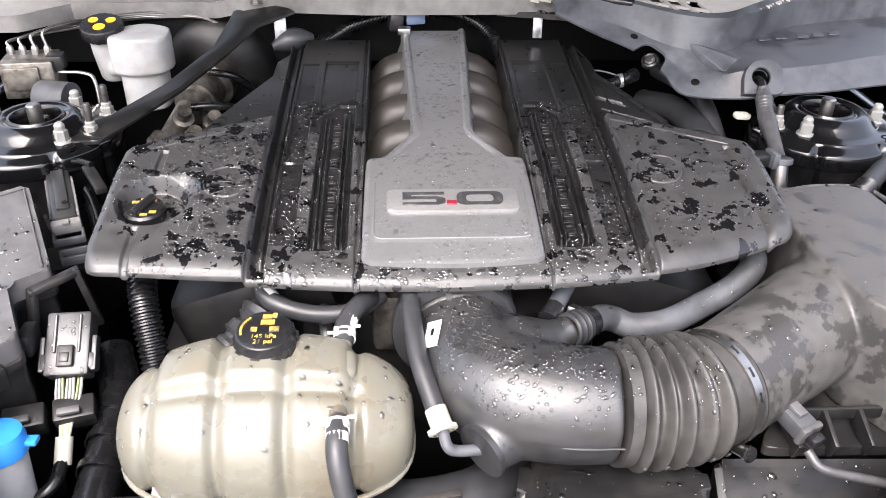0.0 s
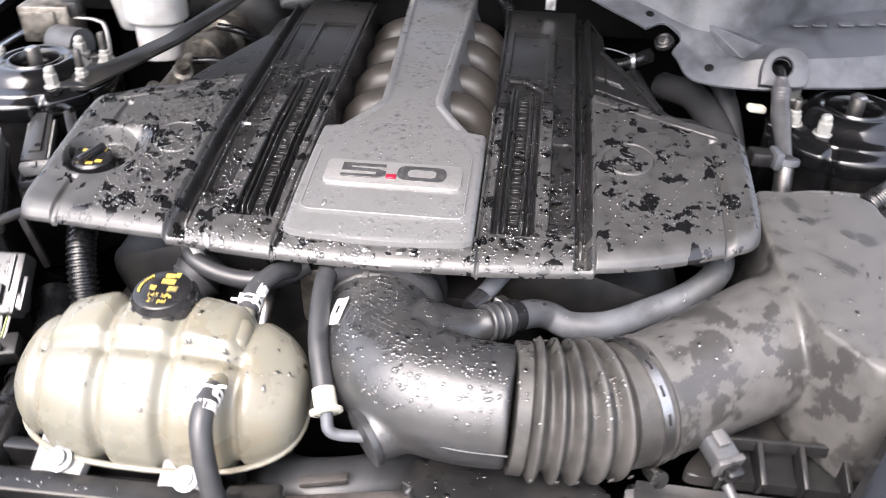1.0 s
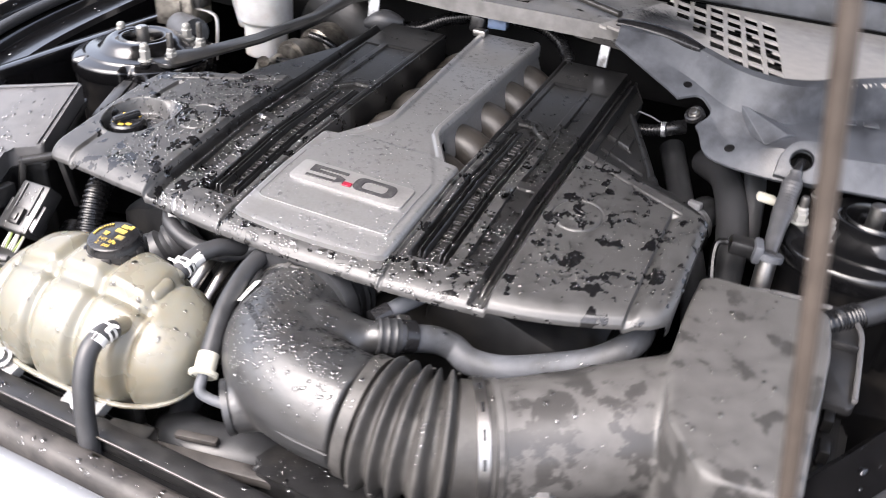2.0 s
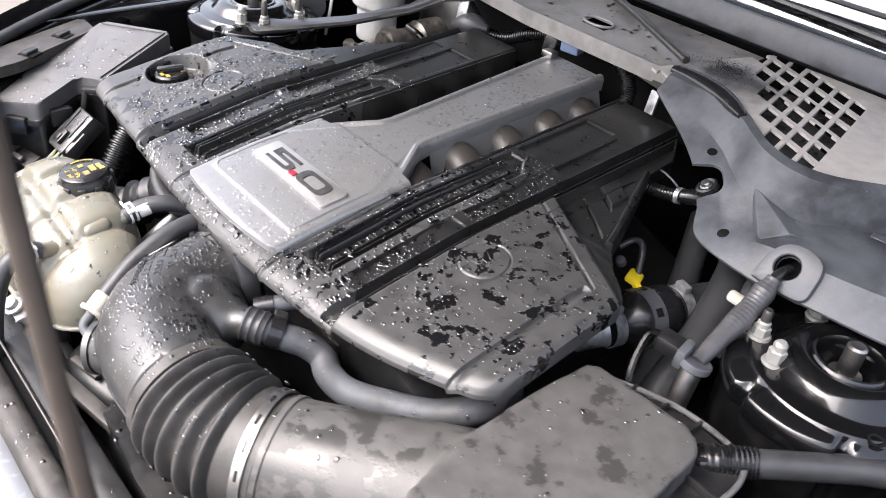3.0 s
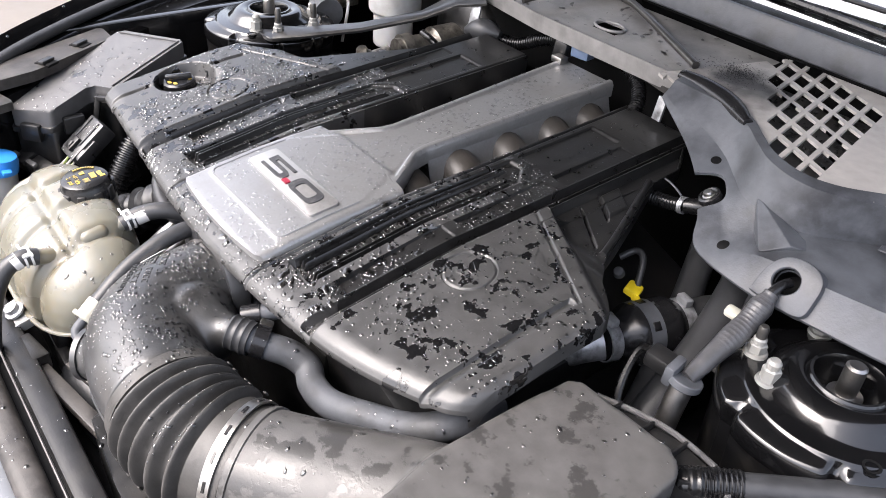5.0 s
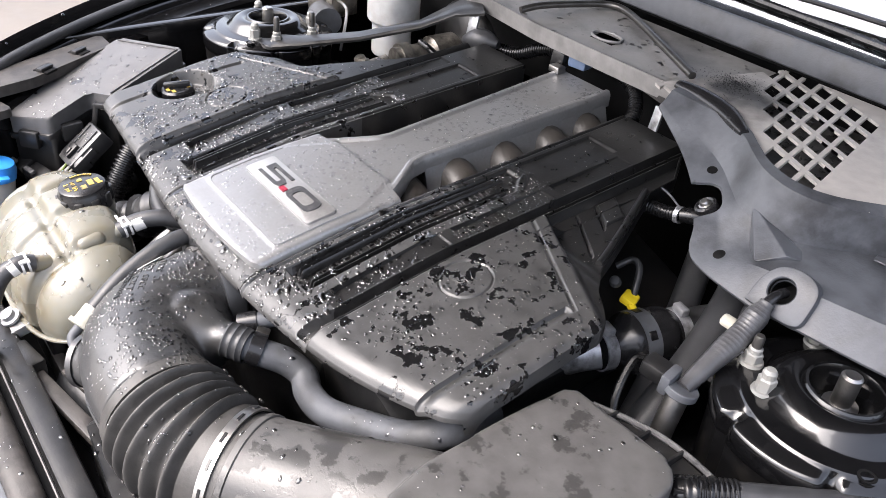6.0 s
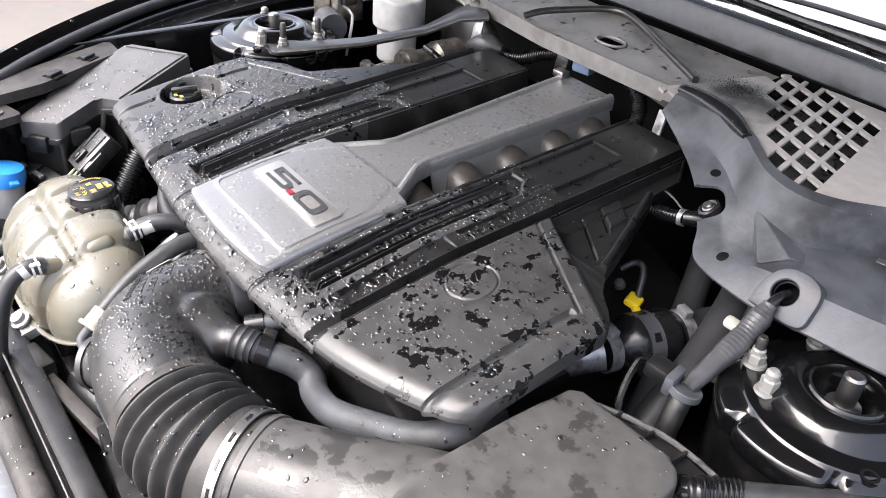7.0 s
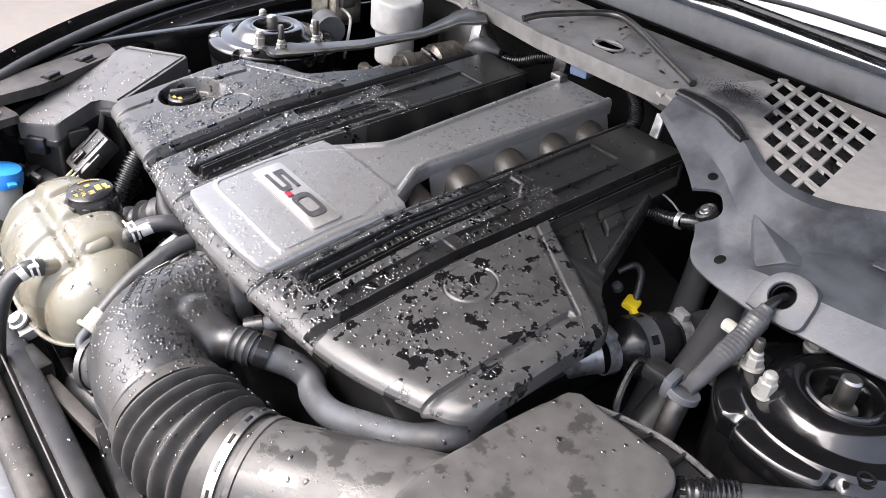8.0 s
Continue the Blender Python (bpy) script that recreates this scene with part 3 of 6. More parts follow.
def cover_height(sx, ax, y):
    z = interp(y, [(0.69, -0.0315), (0.86, 0.0), (0.88, 0.003), (0.98, 0.011), (1.25, 0.0335)])
    f = front_of(sx, ax)
    z -= 0.0090 * (1 - smooth01(f - 0.008, f + 0.022, y)) ** 1.5 + 0.003 * (1 - smooth01(f - 0.001, f + 0.006, y)) ** 1.6
    z -= 0.005 * smooth01(0.366, 0.380, ax) ** 2
    panel_rear = 0.978 - 0.5 * max(0.0, ax - 0.21)
    on_panel = smooth01(0.2125, 0.2155, ax) * (1 - smooth01(panel_rear + 0.016, panel_rear + 0.030, y))
    # outer panel stands proud, the bank behind it lies lower
    z += 0.007 * on_panel
    z -= 0.012 * smooth01(0.2125, 0.2165, ax) * (1 - on_panel) * smooth01(0.955, 0.99, y)
    # groove round the panel's rear and outer sides
    if ax > 0.205:
        z -= 0.0016 * on_panel * inside(panel_rear - 0.0022, panel_rear + 0.0022, y, 0.0018) * (1 - smooth01(0.347, 0.350, ax))
        lim = 0.905 if sx > 0 else 0.890
        if sx > 0:
            z -= 0.0048 * smooth01(0.3385, 0.3398, ax) * (1 - smooth01(0.3400, 0.3520, ax)) * inside(0.735, lim, y, 0.004)
        else:
            z -= 0.0035 * inside(0.331, 0.338, ax) * (1 - smooth01(0.765, 0.769, y))
            z -= 0.0035 * inside(0.326, 0.334, ax) * inside(0.855, 0.905, y, 0.004)
    # long groove between banks and panels
    z -= 0.012 * smooth01(0.1935, 0.1955, ax) * (1 - smooth01(0.2055, 0.2128, ax)) * smooth01(f + 0.002, f + 0.006, y)
    z += 0.005 * inside(0.1990, 0.2020, ax, 0.0012) * smooth01(0.72, 0.73, y)
    # ribbed channel
    ch = inside(0.111, 0.153, ax, 0.0018) * pocket(0.738, 1.030 - 1.1 * max(0.0, ax - 0.132), y, 0.0050, 0.3)
    z -= 0.0115 * ch
    for c, a, b in ((0.1178, 0.748, 1.012), (0.1232, 0.748, 1.012), (0.1412, 0.748, 1.005), (0.1466, 0.748, 0.998)):
        z += 0.0098 * inside(c - 0.0012, c + 0.0012, ax, 0.0009) * pocket(a, b, y, 0.003, 0.3)
    # flat rear channel and pockets
    z -= 0.003 * inside(0.111, 0.158, ax, 0.0015) * inside(1.045 - 1.1 * max(0.0, ax - 0.132), 1.165, y, 0.0050)
    z -= 0.0075 * inside(0.1675, 0.1905, ax, 0.0014) * pocket(0.757, 0.886, y, 0.0012)
    z -= 0.0065 * inside(0.1675, 0.1905, ax, 0.0014) * pocket(0.902, 1.030, y, 0.0012)
    z -= 0.0055 * inside(0.1675, 0.1905, ax, 0.0014) * pocket(1.045, 1.158, y, 0.0012)
    z -= 0.003 * inside(0.1000, 0.1030, ax, 0.0012)
    # moulded ring
    ring = math.hypot(ax - 0.2495, y - (0.842 if sx < 0 else 0.858))
    z -= 0.0018 * inside(0.0256, 0.0276, ring, 0.0010)
    # slanting slots and a raised pad on the rear outer bank
    if sx > 0:
        w = y + 0.62 * (ax - 0.22)
        z -= 0.0055 * inside(0.221, 0.283, ax, 0.003) * inside(1.039, 1.0425, w, 0.0012)
        z -= 0.0055 * inside(0.219, 0.256, ax, 0.003) * inside(1.068, 1.0715, w, 0.0012)
        z += 0.0030 * inside(0.219, 0.252, ax, 0.0015) * inside(1.073, 1.101, w, 0.0015)
    # oil filler well
    if sx < 0:
        d = math.hypot((ax - 0.325) / 0.041, (y - 0.812) / 0.043)
        e = math.hypot((ax - 0.301) / 0.026, (y - 0.832) / 0.026)
        z -= 0.020 * (1 - smooth01(0.80, 1.0, d))
        z -= 0.012 * (1 - smooth01(0.3, 1.05, e)) * smooth01(0.7, 1.0, d)
    return z


def cover_half(sx):
    nc, nr = 270, 430

    def place(i, j):
        ax = 0.097 + (0.378 - 0.097) * i / (nc - 1)
        f, r = front_of(sx, ax), interp(ax, REAR)
        y = f + (r - f) * j / (nr - 1)
        return (sx * ax, y, cover_height(sx, ax, y))
    return grid_shell(nc, nr, place, 0.02, lambda q: 0.055 if abs(q.x) < 0.0972 and q.y > 0.8 else (0.005 if q.y < 0.76 else 0.018))


part("bank_cover", cover_half(-1), BLACK_PLASTIC, cover, sharp=50)
part("bank_cover", cover_half(1), BLACK_PLASTIC, cover, sharp=50)
# channels and the rear get the darkened copy, as shade would fall there
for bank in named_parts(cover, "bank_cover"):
    bank.data.materials.append(COVER_SHADED)
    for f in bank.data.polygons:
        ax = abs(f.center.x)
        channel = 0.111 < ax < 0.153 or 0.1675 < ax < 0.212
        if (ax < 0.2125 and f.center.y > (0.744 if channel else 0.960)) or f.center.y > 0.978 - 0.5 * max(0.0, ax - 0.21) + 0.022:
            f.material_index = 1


rim = [(0.2338, 1.144), (0.252, 1.106), (0.270, 1.068), (0.290, 1.024), (0.300, 0.999)]
part("rear_rim", tube([(x - 0.004, y - 0.002, cover_height(1, x, y) + 0.0005) for x, y in rim], 0.0042, 10), COVER_SHADED, cover)
part("edge_bead", tube([(x, y, cover_height(1, x, y) + 0.0002) for x, y in [(0.2135, 1.218), (0.2318, 1.190), (0.2335, 1.150)]], 0.0012, 6, raw=True), COVER_SHADED, cover)


def lip_place(i, j):
    x = -0.0968 + 0.1936 * i / 63
    f = front_of(1, abs(x))
    y = f + (0.730 - f) * j / 23
    return (x, y, cover_height(1, abs(x) * 0.99, y) + 0.0012)


part("front_lip", grid_shell(64, 24, lip_place, 0.005), BLACK_PLASTIC, cover)
for sx in (-1, 1):
    for k in range(15):
        if k in (7, 10):
            continue
        y = 0.768 + k * 0.0150
        bars = [box((sx * (0.1322 + d), y + e, cover_height(sx, 0.1322, y) + 0.0010), (u, v, 0.0026), 0.0005, 1) for d, e, u, v in ((0, -0.0042, 0.0092, 0.0022), (0.0036 * (1 if k % 2 else -1), 0, 0.0022, 0.0100), (0, 0.0042 if k % 3 else 0.0, 0.0092, 0.0022))]
        part("raised_mark", join(*bars), COVER_SHADED, cover)
    cy = 0.842 if sx < 0 else 0.858
    for a in range(3):
        part("emblem_mark", box((sx * 0.2495, cy + (a - 1) * 0.008, cover_height(sx, 0.2495, cy + (a - 1) * 0.008) + 0.0003), (0.02 - 0.006 * abs(a - 1), 0.0035, 0.0012), 0.0005, 1, (0, 0, 20 - 25 * a)), BLACK_PLASTIC, cover)

cap = thing("oil_filler_cap", "black oil filler cap with yellow printed marks", "oil cap", (-0.332, 0.803, -0.03))
M = pose(-0.334, 0.808, -0.022, 6)
part("cap_body", lathe([(0, 0), (0.0215, 0), (0.0225, 0.003), (0.0225, 0.011), (0.020, 0.0135), (0, 0.0135)], M, 36, 0.015, 12), INK, cap)
part("grip", moved(box((0, 0, 0.0165), (0.009, 0.036, 0.010), 0.003), M @ pose(0, 0, 0, 0, 0, -25)), INK, cap)
for a in (60, 100, 140, 240, 280, 320):
    part("yellow_mark", moved(box((0.0145 * math.cos(radians(a)), 0.0145 * math.sin(radians(a)), 0.0140), (0.0075, 0.0045, 0.0006), 0), M), CAP_INK, cap)

# ---- intake manifold with the silver cover ----
manifold = thing("intake_manifold", "intake manifold with silver top cover and badge", "intake manifold", (0, 0.95, -0.06))


def silver_half(y):
    return interp(y, [(0.704, 0.0955), (0.886, 0.0948), (0.8905, 0.094), (0.8912, 0.078), (0.915, 0.062), (0.945, 0.042), (0.962, 0.0385), (1.267, 0.0500)])


def silver_height(x, y):
    z = interp(y, [(0.70, -0.022), (0.75, -0.0115), (0.80, -0.003), (0.85, 0.0025), (0.89, 0.006), (0.95, 0.013), (1.267, 0.042)])
    ax = abs(x)
    w = silver_half(y)
    z -= 0.0022 * (1 - smooth01(0.702, 0.716, y)) ** 1.8
    if y < 0.8905:
        rim = min(0.084, 0.084 - 0.55 * max(0.0, y - 0.845))
        z += 0.0012 * smooth01(0.737, 0.7405, y) * (1 - smooth01(rim - 0.002, rim + 0.002, ax))
    else:
        rim = 0.059 - 0.55 * (y - 0.8905)
        z += 0.0012 * (1 - smooth01(rim - 0.002, rim + 0.002, ax) * (1 - smooth01(0.895, 0.935, y)))
        z -= 0.0035 * (1 - smooth01(w - 0.0125, w - 0.0085, ax)) * smooth01(0.897, 0.903, y)
    z -= 0.006 * smooth01(w - 0.004, w + 0.001, ax)
    return z


def silver_bm():
    nc, nr = 76, 220
    ys = [0.706 + (1.267 - 0.706) * j / (nr - 1) for j in range(nr)]

    def place(i, j):
        y = ys[j]
        u = -1 + 2 * i / (nc - 1)
        w = silver_half(y)
        r = 0.010
        d = max(0.0, 0.706 + r - y)
        w -= r - math.sqrt(max(0.0, r * r - d * d))
        x = u * w
        y += 0.006 * (x / 0.0955) ** 2 * (1 - smooth01(0.706, 0.80, y))
        return (x, y, silver_height(x, y))
    return grid_shell(nc, nr, place, 0.012, lambda q: 0.012 if q.y < 0.893 else 0.016)


part("top_cover", silver_bm(), SILVER, manifold, "satin silver cover", sharp=45)


def skirt(sx):
    """The side skirt of the narrow strip, with arches over the runners."""
    ys = [0.965 + 0.004 * k for k in range(75)]
    bm = bmesh.new()
    for k in range(len(ys) - 1):
        quad = []
        for y in (ys[k], ys[k + 1]):
            top = silver_height(silver_half(y), y) - 0.010
            arch = 0.0
            for c in RUN_Y:
                if abs(y - c) < 0.027:
                    arch = max(arch, math.sqrt(0.027 ** 2 - (y - c) ** 2))
            low = top - 0.030 + arch * 0.85
            quad.append((y, top, min(low, top - 0.005)))
        (ya, ta, la), (yb, tb, lb) = quad
        def px(y, t, z):
            return sx * (silver_half(y) - 0.001 + (t - z) * 0.35)
        f = [bm.verts.new((px(ya, ta, ta), ya, ta)), bm.verts.new((px(yb, tb, tb), yb, tb)), bm.verts.new((px(yb, tb, lb), yb, lb)), bm.verts.new((px(ya, ta, la), ya, la))]
        g = [bm.verts.new((q.co.x - sx * 0.003, q.co.y, q.co.z)) for q in f]
        bm.faces.new(f)
        bm.faces.new(list(reversed(g)))
        bm.faces.new((f[3], f[2], g[2], g[3]))
    bmesh.ops.remove_doubles(bm, verts=bm.verts, dist=1e-5)
    return bm


RUN_Y = (0.935, 1.010, 1.085, 1.160, 1.225)
for sx in (-1, 1):
    part("side_skirt", skirt(sx), SILVER, manifold)
    for c in RUN_Y:
        part("runner", tube([(sx * 0.005, c, -0.034 + (c - 0.9) * 0.09), (sx * 0.040, c, -0.034 + (c - 0.9) * 0.09), (sx * 0.068, c - 0.003, -0.044 + (c - 0.9) * 0.09), (sx * 0.084, c - 0.006, -0.075 + (c - 0.9) * 0.09), (sx * 0.088, c - 0.008, -0.11 + (c - 0.9) * 0.09)], 0.026, 18), RUNNER, manifold, "brown-grey plastic runner")
part("plenum", box((0, 1.08, -0.055), (0.07, 0.36, 0.04), 0.015), RUNNER, manifold)
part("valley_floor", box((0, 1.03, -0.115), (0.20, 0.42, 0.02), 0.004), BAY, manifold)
# raised line round the front panel of the cover
line = []
for sx in (-1, 1):
    edge = [(sx * (0.083 - 0.55 * max(0.0, y - 0.845)), y) for y in [0.748 + 0.005 * k for k in range(19)]]
    edge = [(sx * 0.073, 0.7405), (sx * 0.078, 0.7415), (sx * 0.0815, 0.744)] + edge
    line = list(reversed(edge)) + [(-0.073 + 0.146 * k / 12, 0.7405) for k in range(1, 12)] if sx < 0 else line + edge
part("panel_line", tube([(x, y, silver_height(x * 0.97, y + 0.002) - 0.0002) for x, y in line], 0.0010, 6, raw=True), SILVER, manifold)
# badge
BM = pose(0.003, 0.800, silver_height(0, 0.800) + 0.0005, math.degrees(math.atan(0.14)))
badge = part("badge", moved(prism([(-0.0725, -0.0190), (0.0725, -0.0190), (0.0725, 0.0190), (-0.0725, 0.0190)], -0.001, 0.0022, 0.0010, 2, corner=0.006), BM), BADGE_SILVER, manifold, "brushed silver badge plate with raised figures")
FIVE = [(-0.055, 0.0125), (-0.0090, 0.0125), (-0.0090, 0.0082), (-0.0455, 0.0082), (-0.0455, 0.0042), (-0.0165, 0.0042), (-0.0080, 0.0012), (-0.0080, -0.0072), (-0.0165, -0.0105), (-0.055, -0.0105), (-0.055, -0.0062), (-0.0185, -0.0062), (-0.0175, -0.0050), (-0.0175, -0.0012), (-0.0190, 0.0000), (-0.055, 0.0000)]


def zero_bm(z0, z1):
    """An oblong ring with wide flanks."""
    outer = round_poly([(0.0045, -0.0105), (0.0560, -0.0105), (0.0560, 0.0125), (0.0045, 0.0125)], 0.011, 6)
    inner = round_poly([(0.0150, -0.0060), (0.0455, -0.0060), (0.0455, 0.0080), (0.0150, 0.0080)], 0.006, 6)
    bm = bmesh.new()
    rings = [[bm.verts.new((p[0], p[1], z)) for p in ring] for ring, z in ((outer, z0), (outer, z1), (inner, z1), (inner, z0))]
    n = len(rings[0])
    for a, b in zip(rings, rings[1:] + rings[:1]):
        for i in range(n):
            k = (i + 1) % n
            bm.faces.new((a[i], a[k], b[k], b[i]))
    return bm


part("figure", moved(prism(FIVE, 0.0015, 0.0034, 0.0003, 1), BM), FIGURE, badge, "raised black figure five")
part("figure", moved(zero_bm(0.0015, 0.0034), BM), FIGURE, badge, "raised black figure nought")
part("point", moved(box((-0.0012, -0.0068, 0.0030), (0.0110, 0.0068, 0.0020), 0.0005, 1), BM), RED, badge, "red square point")
# sensor at the back of the manifold
sensor = thing("manifold_sensor", "blue-grey electrical sensor plug behind the manifold", "sensor", (-0.04, 1.27, 0.05))
part("plug", box((-0.028, 1.283, 0.056), (0.030, 0.022, 0.018), 0.003, turn=(0, 0, 10)), BLUE_GREY, sensor)
part("base", box((-0.058, 1.275, 0.052), (0.022, 0.026, 0.026), 0.004, turn=(0, 8, 10)), DARK_PLASTIC, sensor)
part("screw", lathe([(0, 0), (0.005, 0), (0.005, 0.006), (0, 0.007)], pose(-0.060, 1.285, 0.066), 6), CHROME, sensor)
part("bracket", box((-0.045, 1.255, 0.044), (0.020, 0.016, 0.010), 0.002), STEEL, sensor)

# engine mass below the covers: plain, mostly unseen forms added to block light
engine = thing("engine_block", "dark engine castings below the covers", "engine", (0, 0.95, -0.4))
for sx in (-1, 1):
    part("cam_cover", box((sx * 0.215, 0.97, -0.125), (0.19, 0.44, 0.10), 0.02, turn=(0, sx * 18, 0)), DARK_METAL, engine)
    part("cylinder_head", box((sx * 0.25, 0.97, -0.25), (0.16, 0.46, 0.16), 0.02, turn=(0, sx * 18, 0)), DARK_METAL, engine)
part("front_case", box((0, 0.80, -0.25), (0.34, 0.12, 0.28), 0.02), DARK_METAL, engine)
part("block", box((0, 0.98, -0.33), (0.34, 0.45, 0.26), 0.02), DARK_METAL, engine)

# ---- coolant tank ----
tank = thing("coolant_tank", "cream translucent coolant expansion tank with lobed body", "coolant tank", (-0.178, 0.575, -0.21))
TC = Vector((-0.183, 0.590, -0.125))


def tank_bm():
    bm = bmesh.new()
    nu, nv = 200, 200
    rows = []
    for i in range(nu + 1):
        u = -1 + 2 * i / nu
        x = 0.139 * math.sin(u * math.pi / 2)
        s = abs(math.cos(u * math.pi / 2)) ** 0.62
        groove = 0.0
        for c in (-0.104, -0.040, 0.022, 0.084):
            groove = max(groove, math.exp(-((x - c) / 0.0068) ** 2))
        k = s * (1 - 0.125 * groove)
        row = []
        for j in range(nv):
            a = 2 * math.pi * j / nv
            cy, cz = math.cos(a), math.sin(a)
            p = 0.86
            y = 0.072 * math.copysign(abs(cy) ** p, cy)
            z = 0.064 * math.copysign(abs(cz) ** p, cz)
            # a raised deck lies behind a crease across the top
            if cz > 0:
                mid = 1 - smooth01(0.088, 0.104, abs(x + 0.008))
                z += 0.0085 * smooth01(-0.014, -0.004, y) * (1 - smooth01(0.048, 0.068, y)) * mid
                z -= 0.0035 * math.exp(-((y + 0.016) / 0.006) ** 2) * mid
            row.append(bm.verts.new(TC + Vector((x, y * k, (z + 0.25 * y) * k - 0.004 * (x / 0.145) ** 2))))
        rows.append(row)
    for a, b in zip(rows, rows[1:]):
        for j in range(nv):
            m = (j + 1) % nv
            bm.faces.new((a[j], a[m], b[m], b[j]))
    bmesh.ops.remove_doubles(bm, verts=bm.verts, dist=1e-5)
    return bm


part("tank_body", tank_bm(), TANK, tank, sharp=80)
seam = []
for i in range(49):
    a = 2 * math.pi * i / 48
    cx, cy = math.cos(a), math.sin(a)
    sy = 0.0705 * math.copysign(abs(cy) ** 0.75, cy)
    seam.append(TC + Vector((0.1375 * math.copysign(abs(cx) ** 0.75, cx), sy, -0.022 + 0.25 * sy)))
part("seam_flange", tube(seam, 0.0030, 8, raw=True, flat=0.8), TANK, tank)
for x, y in ((-0.260, 0.517), (-0.138, 0.510)):
    foot = part("bracket", prism([(x - 0.024, y - 0.022), (x + 0.020, y - 0.022), (x + 0.026, y + 0.045), (x - 0.028, y + 0.045)], -0.176, -0.164, 0.003, 2, lambda u, v, y=y: 0.55 * min(0.02, v - y), corner=0.010), TANK_WHITE, tank, "white plastic mounting foot")
    part("bolt", lathe([(0, 0), (0.012, 0), (0.012, 0.003), (0.008, 0.004), (0.008, 0.010), (0, 0.011)], pose(x, y + 0.002, -0.163, 28), 12), ALLOY, foot)
NECK = pose(-0.184, 0.628, -0.075, 5)
part("filler_neck", lathe([(0.026, -0.02), (0.031, 0.0), (0.031, 0.010), (0.028, 0.012), (0.028, 0.02), (0, 0.02)], NECK), TANK, tank)
tcap = part("cap", lathe([(0, 0.0365), (0.0245, 0.0365), (0.0265, 0.0350), (0.0272, 0.0300), (0.0300, 0.0260), (0.0300, 0.0100), (0.0285, 0.0080), (0, 0.008)], NECK, 48), INK, tank, "ribbed black screw cap with yellow print")
for k in range(10):
    part("grip_lug", moved(box((0.0298, 0, 0.0180), (0.0044, 0.0100, 0.0180), 0.0016), NECK @ pose(0, 0, 0, 0, 0, 36 * k + 8)), DARK_PLASTIC, tcap)
lettering("print", "21 psi", 0.0075, NECK @ pose(0.001, -0.0165, 0.0368), CAP_INK, tcap, 0.0002, 0.0001)
lettering("print", "145 kPa", 0.0075, NECK @ pose(0.001, -0.0095, 0.0368), CAP_INK, tcap, 0.0002, 0.0001)
for x, y, w, h in ((-0.009, 0.0, 0.006, 0.006), (0.010, 0.0, 0.009, 0.007), (0.003, 0.0095, 0.013, 0.0065), (0.002, 0.0175, 0.009, 0.005), (0.009, 0.019, 0.004, 0.006)):
    part("print_mark", moved(box((x, y, 0.0369), (w, h, 0.0006), 0), NECK), CAP_INK, tcap)
for a in range(-4, 5):
    q = radians(165 + a * 8)
    part("print_mark", moved(box((0.021 * math.cos(q), 0.021 * math.sin(q), 0.0369), (0.0022, 0.0024, 0.0006), 0), NECK), CAP_INK, tcap)
# spigots and hoses of the tank
part("spigot_block", box((-0.120, 0.606, -0.072), (0.046, 0.034, 0.022), 0.009, 4, (10, 0, 0)), TANK, tank)
part("spigot", tube([(-0.112, 0.605, -0.085), (-0.112, 0.630, -0.073), (-0.112, 0.646, -0.068)], 0.0085, 12), TANK, tank)
part("spigot", tube([(-0.114, 0.568, -0.088), (-0.112, 0.540, -0.081)], 0.009, 12), TANK, tank)


def hose(name, label, pts, r, mat, seg=16, category="hose", ends=()):
    h = thing(name, label, category, pts[0])
    part("tube", tube(pts, r, seg), mat, h)
    return h


def spring_clip(parent, at, direction, r, mat):
    """A wire clip: a narrow band with two raised jaws and a cross tab."""
    m = axis_matrix(at, direction)
    return part("clip", join(lathe([(r, -0.0045), (r + 0.0012, -0.0045), (r + 0.0012, -0.0020), (r, -0.0020), (r, -0.0045)], m, 24),
                             lathe([(r, 0.0020), (r + 0.0012, 0.0020), (r + 0.0012, 0.0045), (r, 0.0045), (r, 0.0020)], m, 24),
                             moved(box((r * 0.72, r * 0.80, 0), (0.0060, 0.0030, 0.0105), 0.0008), m), moved(box((r * 0.72 + 0.005, r * 0.80 + 0.002, -0.004), (0.0075, 0.0025, 0.0030), 0.0008), m),
                             moved(box((-r * 0.72, r * 0.80, 0), (0.0060, 0.0030, 0.0105), 0.0008), m), moved(box((-r * 0.72 - 0.005, r * 0.80 + 0.002, 0.004), (0.0075, 0.0025, 0.0030), 0.0008), m)), mat, parent, "pale spring clip")


h = hose("vent_hose", "black rubber vent hose from the coolant tank to the engine", [(-0.112, 0.640, -0.070), (-0.110, 0.662, -0.062), (-0.098, 0.690, -0.060), (-0.085, 0.725, -0.075), (-0.080, 0.78, -0.10)], 0.0100, RUBBER)
spring_clip(h, (-0.111, 0.648, -0.067), (0, 1, 0.2), 0.0100, LABEL)
part("printed_band", tube([(-0.1105, 0.656, -0.0645), (-0.108, 0.668, -0.0612)], 0.0103, 14), LABEL, h)
h = hose("return_hose", "black rubber hose with a white clip on the coolant tank", [(-0.112, 0.545, -0.081), (-0.112, 0.528, -0.078), (-0.111, 0.507, -0.090), (-0.103, 0.488, -0.125), (-0.090, 0.474, -0.18), (-0.078, 0.468, -0.27)], 0.0098, RUBBER)
spring_clip(h, (-0.112, 0.535, -0.079), (0, -1, -0.1), 0.0098, LABEL)
part("printed_band", tube([(-0.112, 0.5265, -0.0785), (-0.1115, 0.519, -0.0815)], 0.0101, 14), LABEL, h)
